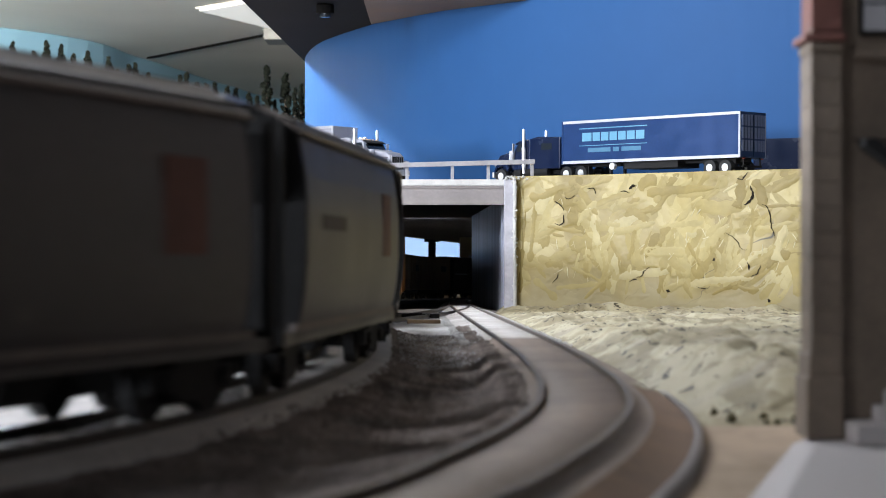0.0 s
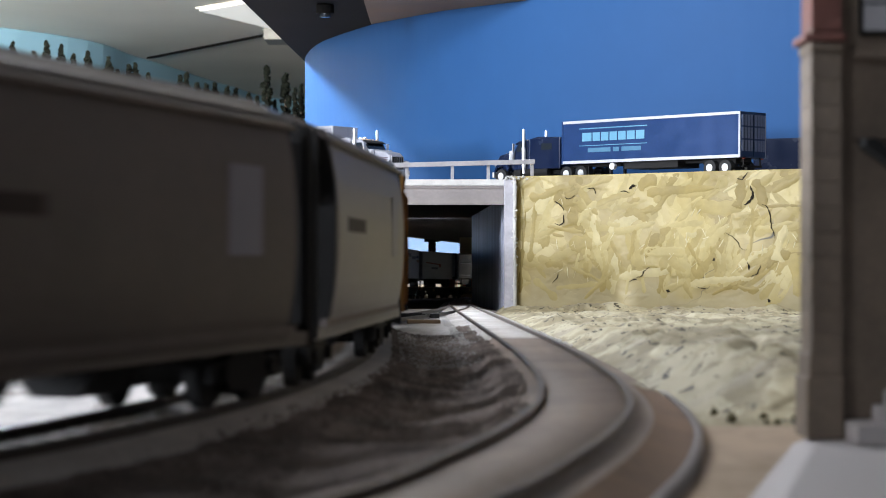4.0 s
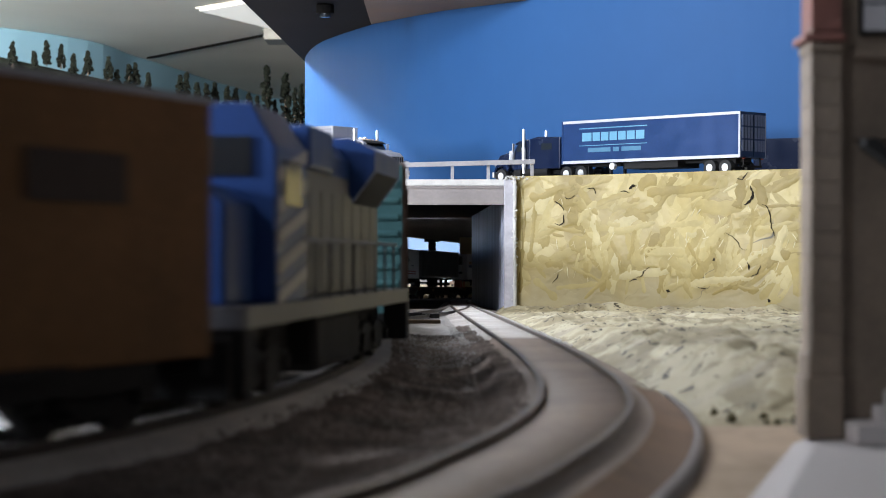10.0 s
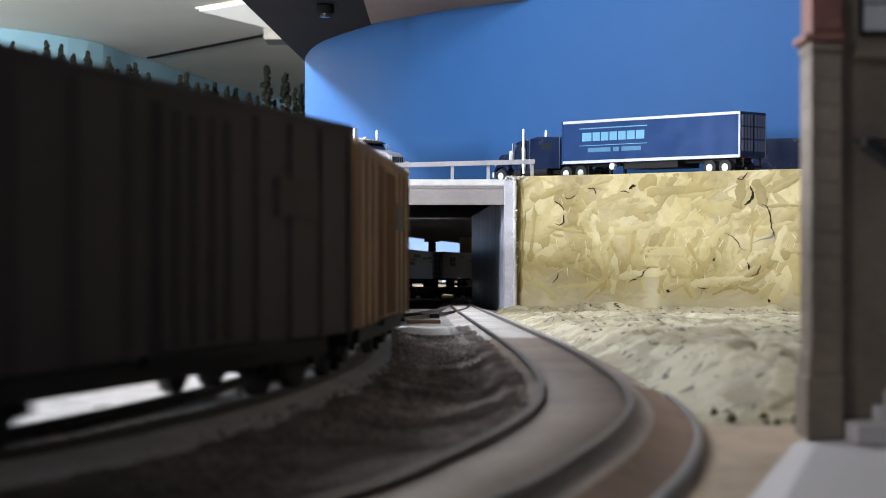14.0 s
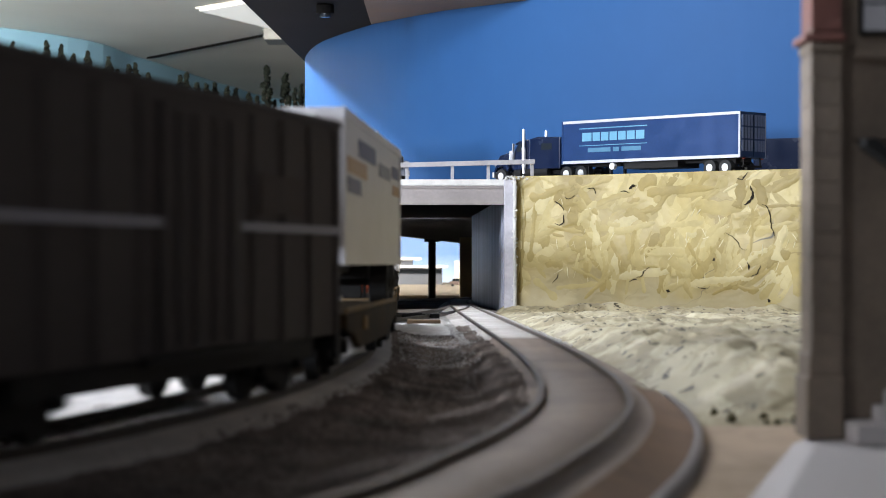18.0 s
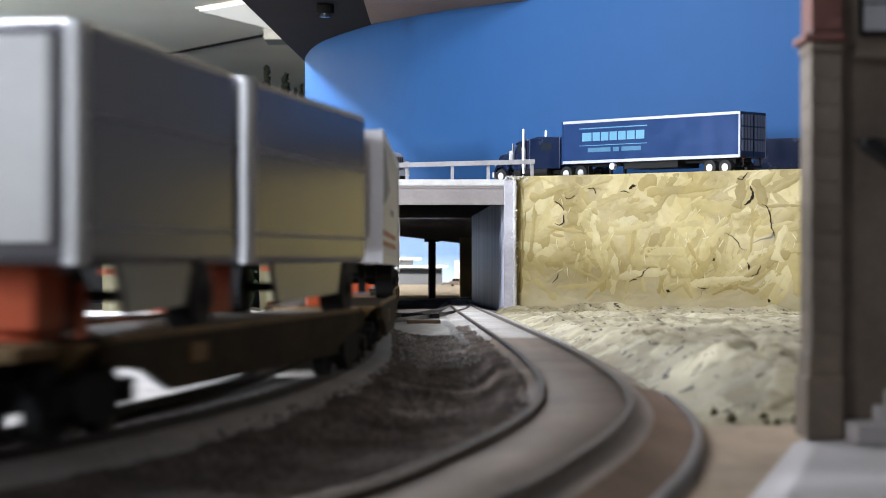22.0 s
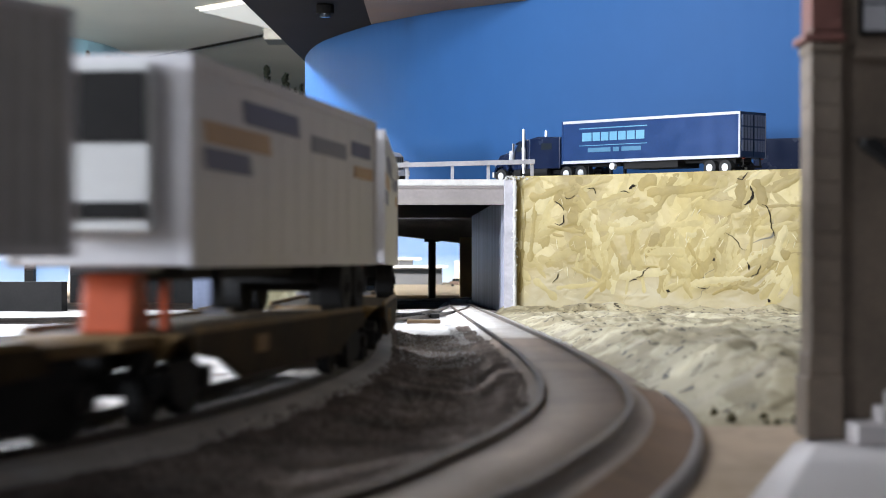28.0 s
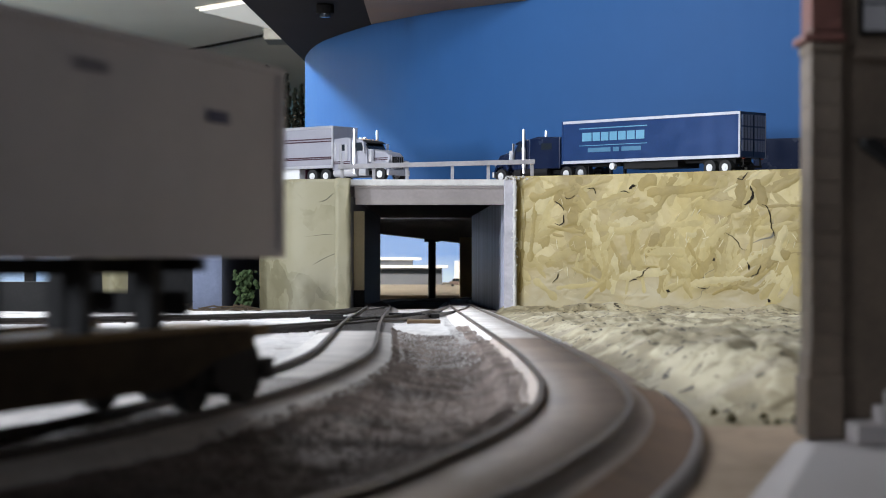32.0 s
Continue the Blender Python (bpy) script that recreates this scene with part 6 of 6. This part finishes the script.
def chassis(L):
    t = thing("container_chassis", "black container chassis with tandem wheels", "chassis")
    zb = 12.0
    for x in (-4, 4):
        part("beam", box(x - 0.8, x + 0.8, -L + 30, 0, zb - 2.6, zb - 0.1), BLACK, t)
    for y in (-L + 30.8, -0.8):
        part("bolster", box(-14, 14, y - 1, y + 1, zb - 2.2, zb - 0.1), BLACK, t)
    for y in (-L + 100, -L + 114):
        for x in (-11.2, 11.2):
            wheel(t, x, y, 5.6, 5.6, 5.2, BLACK)
        part("axle", cyl((0, y, 5.6), "x", 1, 20, 8), BLACK, t)
    for x in (-8, 8):
        part("landing_gear", box(x - 0.9, x + 0.9, -L * 0.3 - 1, -L * 0.3 + 1, 2.2, zb - 0.2), BLACK, t)
        part("rear_post", box(x - 1.5, x + 1.5, -L + 36, -L + 40, 0.4, zb - 0.2), BLACK, t)
        part("support_leg", box(x - 1.5, x + 1.5, -L + 58, -L + 61, 0.4, zb - 0.2), BLACK, t)
    for x in (-9, -6, 6, 9):
        part("tail_light", box(x - 0.9, x + 0.9, -L + 29.4, -L + 30, zb - 7.2, zb - 5.8), HITCH, t)
    part("bumper", box(-11, 11, -L + 30, -L + 31.2, 2.5, 6.5), BLACK, t)
    part("red_reflector", box(8, 11.4, -L + 31.4, -L + 34, 4.2, 9.2), REDMARK, t, "dull red reflector block")
    return t


# ---- the train, head to tail ----
V = 120.0
GAP = 6.0
CONSIST = []
# fronts of the closed cars, then where the flatcars part, in seconds at the reference point
TIMES = [-1.36, 0.05, 1.45, 2.85, 4.27, 5.66, 7.08, 8.45, 9.78, 11.58, 13.04, 14.54, 15.85, 17.12, 18.45]
FLATS = [18.45, 19.95, 21.3, 23.0, 24.47, 25.93, 27.57, 29.05, 30.63, 32.18]


def length(a, b):
    return (b - a) * V - GAP


def add(a, b, *obs):
    """Things that ride on one car; obs are (thing, offset along the car, height)."""
    CONSIST.append((a, b, obs))


CARS = [
    lambda L: hopper(HOPPERS[0], L, "dark grey covered hopper car", FADEDRED),
    lambda L: hopper(HOPPERS[0], L, "dark grey covered hopper car with faded red emblem", FADEDRED),
    lambda L: hopper(HOPPERS[1], L, "slate grey covered hopper car", FADEDRED),
    lambda L: hopper(HOPPERS[2], L, "brownish grey covered hopper car", GREYMARK),
    lambda L: hopper(HOPPERS[3], L, "light grey covered hopper car", GREYMARK),
    lambda L: boxcar(ORANGE, ORANGELIGHT, L, "weathered orange refrigerator car with bright end", 50.8, 0, True, None, True),
    lambda L: boxcar(ORANGEDARK, ORANGEDARK, L, "sooty brown-orange refrigerator car", 50.8, 0, True, None, True),
    lambda L: boxcar(ORANGEMID, ORANGEMID, L, "dull weathered orange refrigerator car", 50.8, 0, True, None, True),
    lambda L: locomotive(L),
    lambda L: boxcar(BOXBROWN, TEAL, L, "brown boxcar with teal corrugated end"),
    lambda L: boxcar(BOXDARK, ENDGREY, L, "dark brown boxcar with grey corrugated end"),
    lambda L: boxcar(BOXTAN, ORANGELIGHT, L, "tan boxcar with pale orange end", 51.5),
    lambda L: boxcar(BOXTAN, BOXTAN, L, "tan boxcar with weathered sides", 51.5),
    lambda L: boxcar(BOXDARK, BOXDARK, L, "black boxcar with thin pale stripe", 53, 5, True, GREYMARK),
]
for i, build in enumerate(CARS):
    a, b = TIMES[i], TIMES[i + 1]
    add(a, b, (build(length(a, b)), 0, 0))


def trailer_load(paint, marks, unit, label):
    def build(L):
        t = semi_trailer(paint, paint, L, 33.0, 10.6, label, marks, False, "piggyback trailers", BLACK)
        if unit:
            reefer_unit(t, 33.0, 10.6)
        return ((t, 13.6),)
    return build


def container_load(label, plain):
    def build(L):
        return ((chassis(L), 13.6), (container(L, 33.2, label, plain), 25.6))
    return build


def pup_load(L):
    return ((pup_trailer(L), 13.6),)


# (front, rear, builder, flatcar)
LOADS = [
    (18.58, 19.85, trailer_load(GREYWHITE, z_marks, True, "white refrigerated trailer with blue and orange bars"), 0),
    (20.05, 21.2, trailer_load(GREYWHITE, line_marks, True, "white refrigerated trailer with red line emblem"), 1),
    (21.4, 22.0, pup_load, 2),
    (22.08, 22.85, pup_load, 2),
    (23.15, 24.38, trailer_load(GREYWHITE, wedge_marks, True, "white refrigerated trailer with grey wedge emblem"), 3),
    (24.59, 25.85, trailer_load(GREYWHITE, wedge_marks, True, "white refrigerated trailer with grey wedge emblem"), 4),
    (26.02, 27.43, container_load("beige corrugated container on a flatcar", True), 5),
    (27.72, 28.97, trailer_load(GREYWHITE, z_marks, True, "white refrigerated trailer with blue and orange bars"), 6),
    (29.15, 30.5, trailer_load(GREYWHITE, z_marks, True, "white refrigerated trailer with blue and orange bars"), 7),
    (30.86, 32.1, container_load("grey-white shipping container with blue emblem and white doors", False), 8),
]
for k in range(len(FLATS) - 1):
    a, b = FLATS[k], FLATS[k + 1]
    riders = [(flatcar(length(a, b) + 2, k not in (5, 8), BLACK if k in (1, 7) else HITCH), 0, 0)]
    for fr, re, build, on in LOADS:
        if on == k:
            for ob, up in build((re - fr) * V):
                riders.append((ob, ((a + b) / 2 - fr) * V, up))
    add(a, b, *riders)


def riding(u, half):
    """Pose of a car whose centre is at arc length u on the train's line."""
    a, _ = TRAIN.at(u - half)
    b, _ = TRAIN.at(u + half)
    za, zb = profile_z(a.y), profile_z(b.y)
    d = b - a
    yaw = math.degrees(math.atan2(d.y, d.x)) - 90
    pitch = math.degrees(math.atan2(zb - za, d.length))
    return pose((a.x + b.x) / 2000, (a.y + b.y) / 2000, (za + zb) / 2000, pitch, 0, yaw)


REF = TRAIN.s[TRAIN.near_y(322)]


def motions():
    for a, b, obs in CONSIST:
        for ob, along, up in obs:
            rows = []
            for k in range(0, 65):
                t = k * 0.5
                m = riding(REF + V * (t - (a + b) / 2), length(a, b) * 0.32)
                rows.append((t, m @ Matrix.Translation((0, along / 1000, up / 1000))))
            walk(ob, rows)


motions()
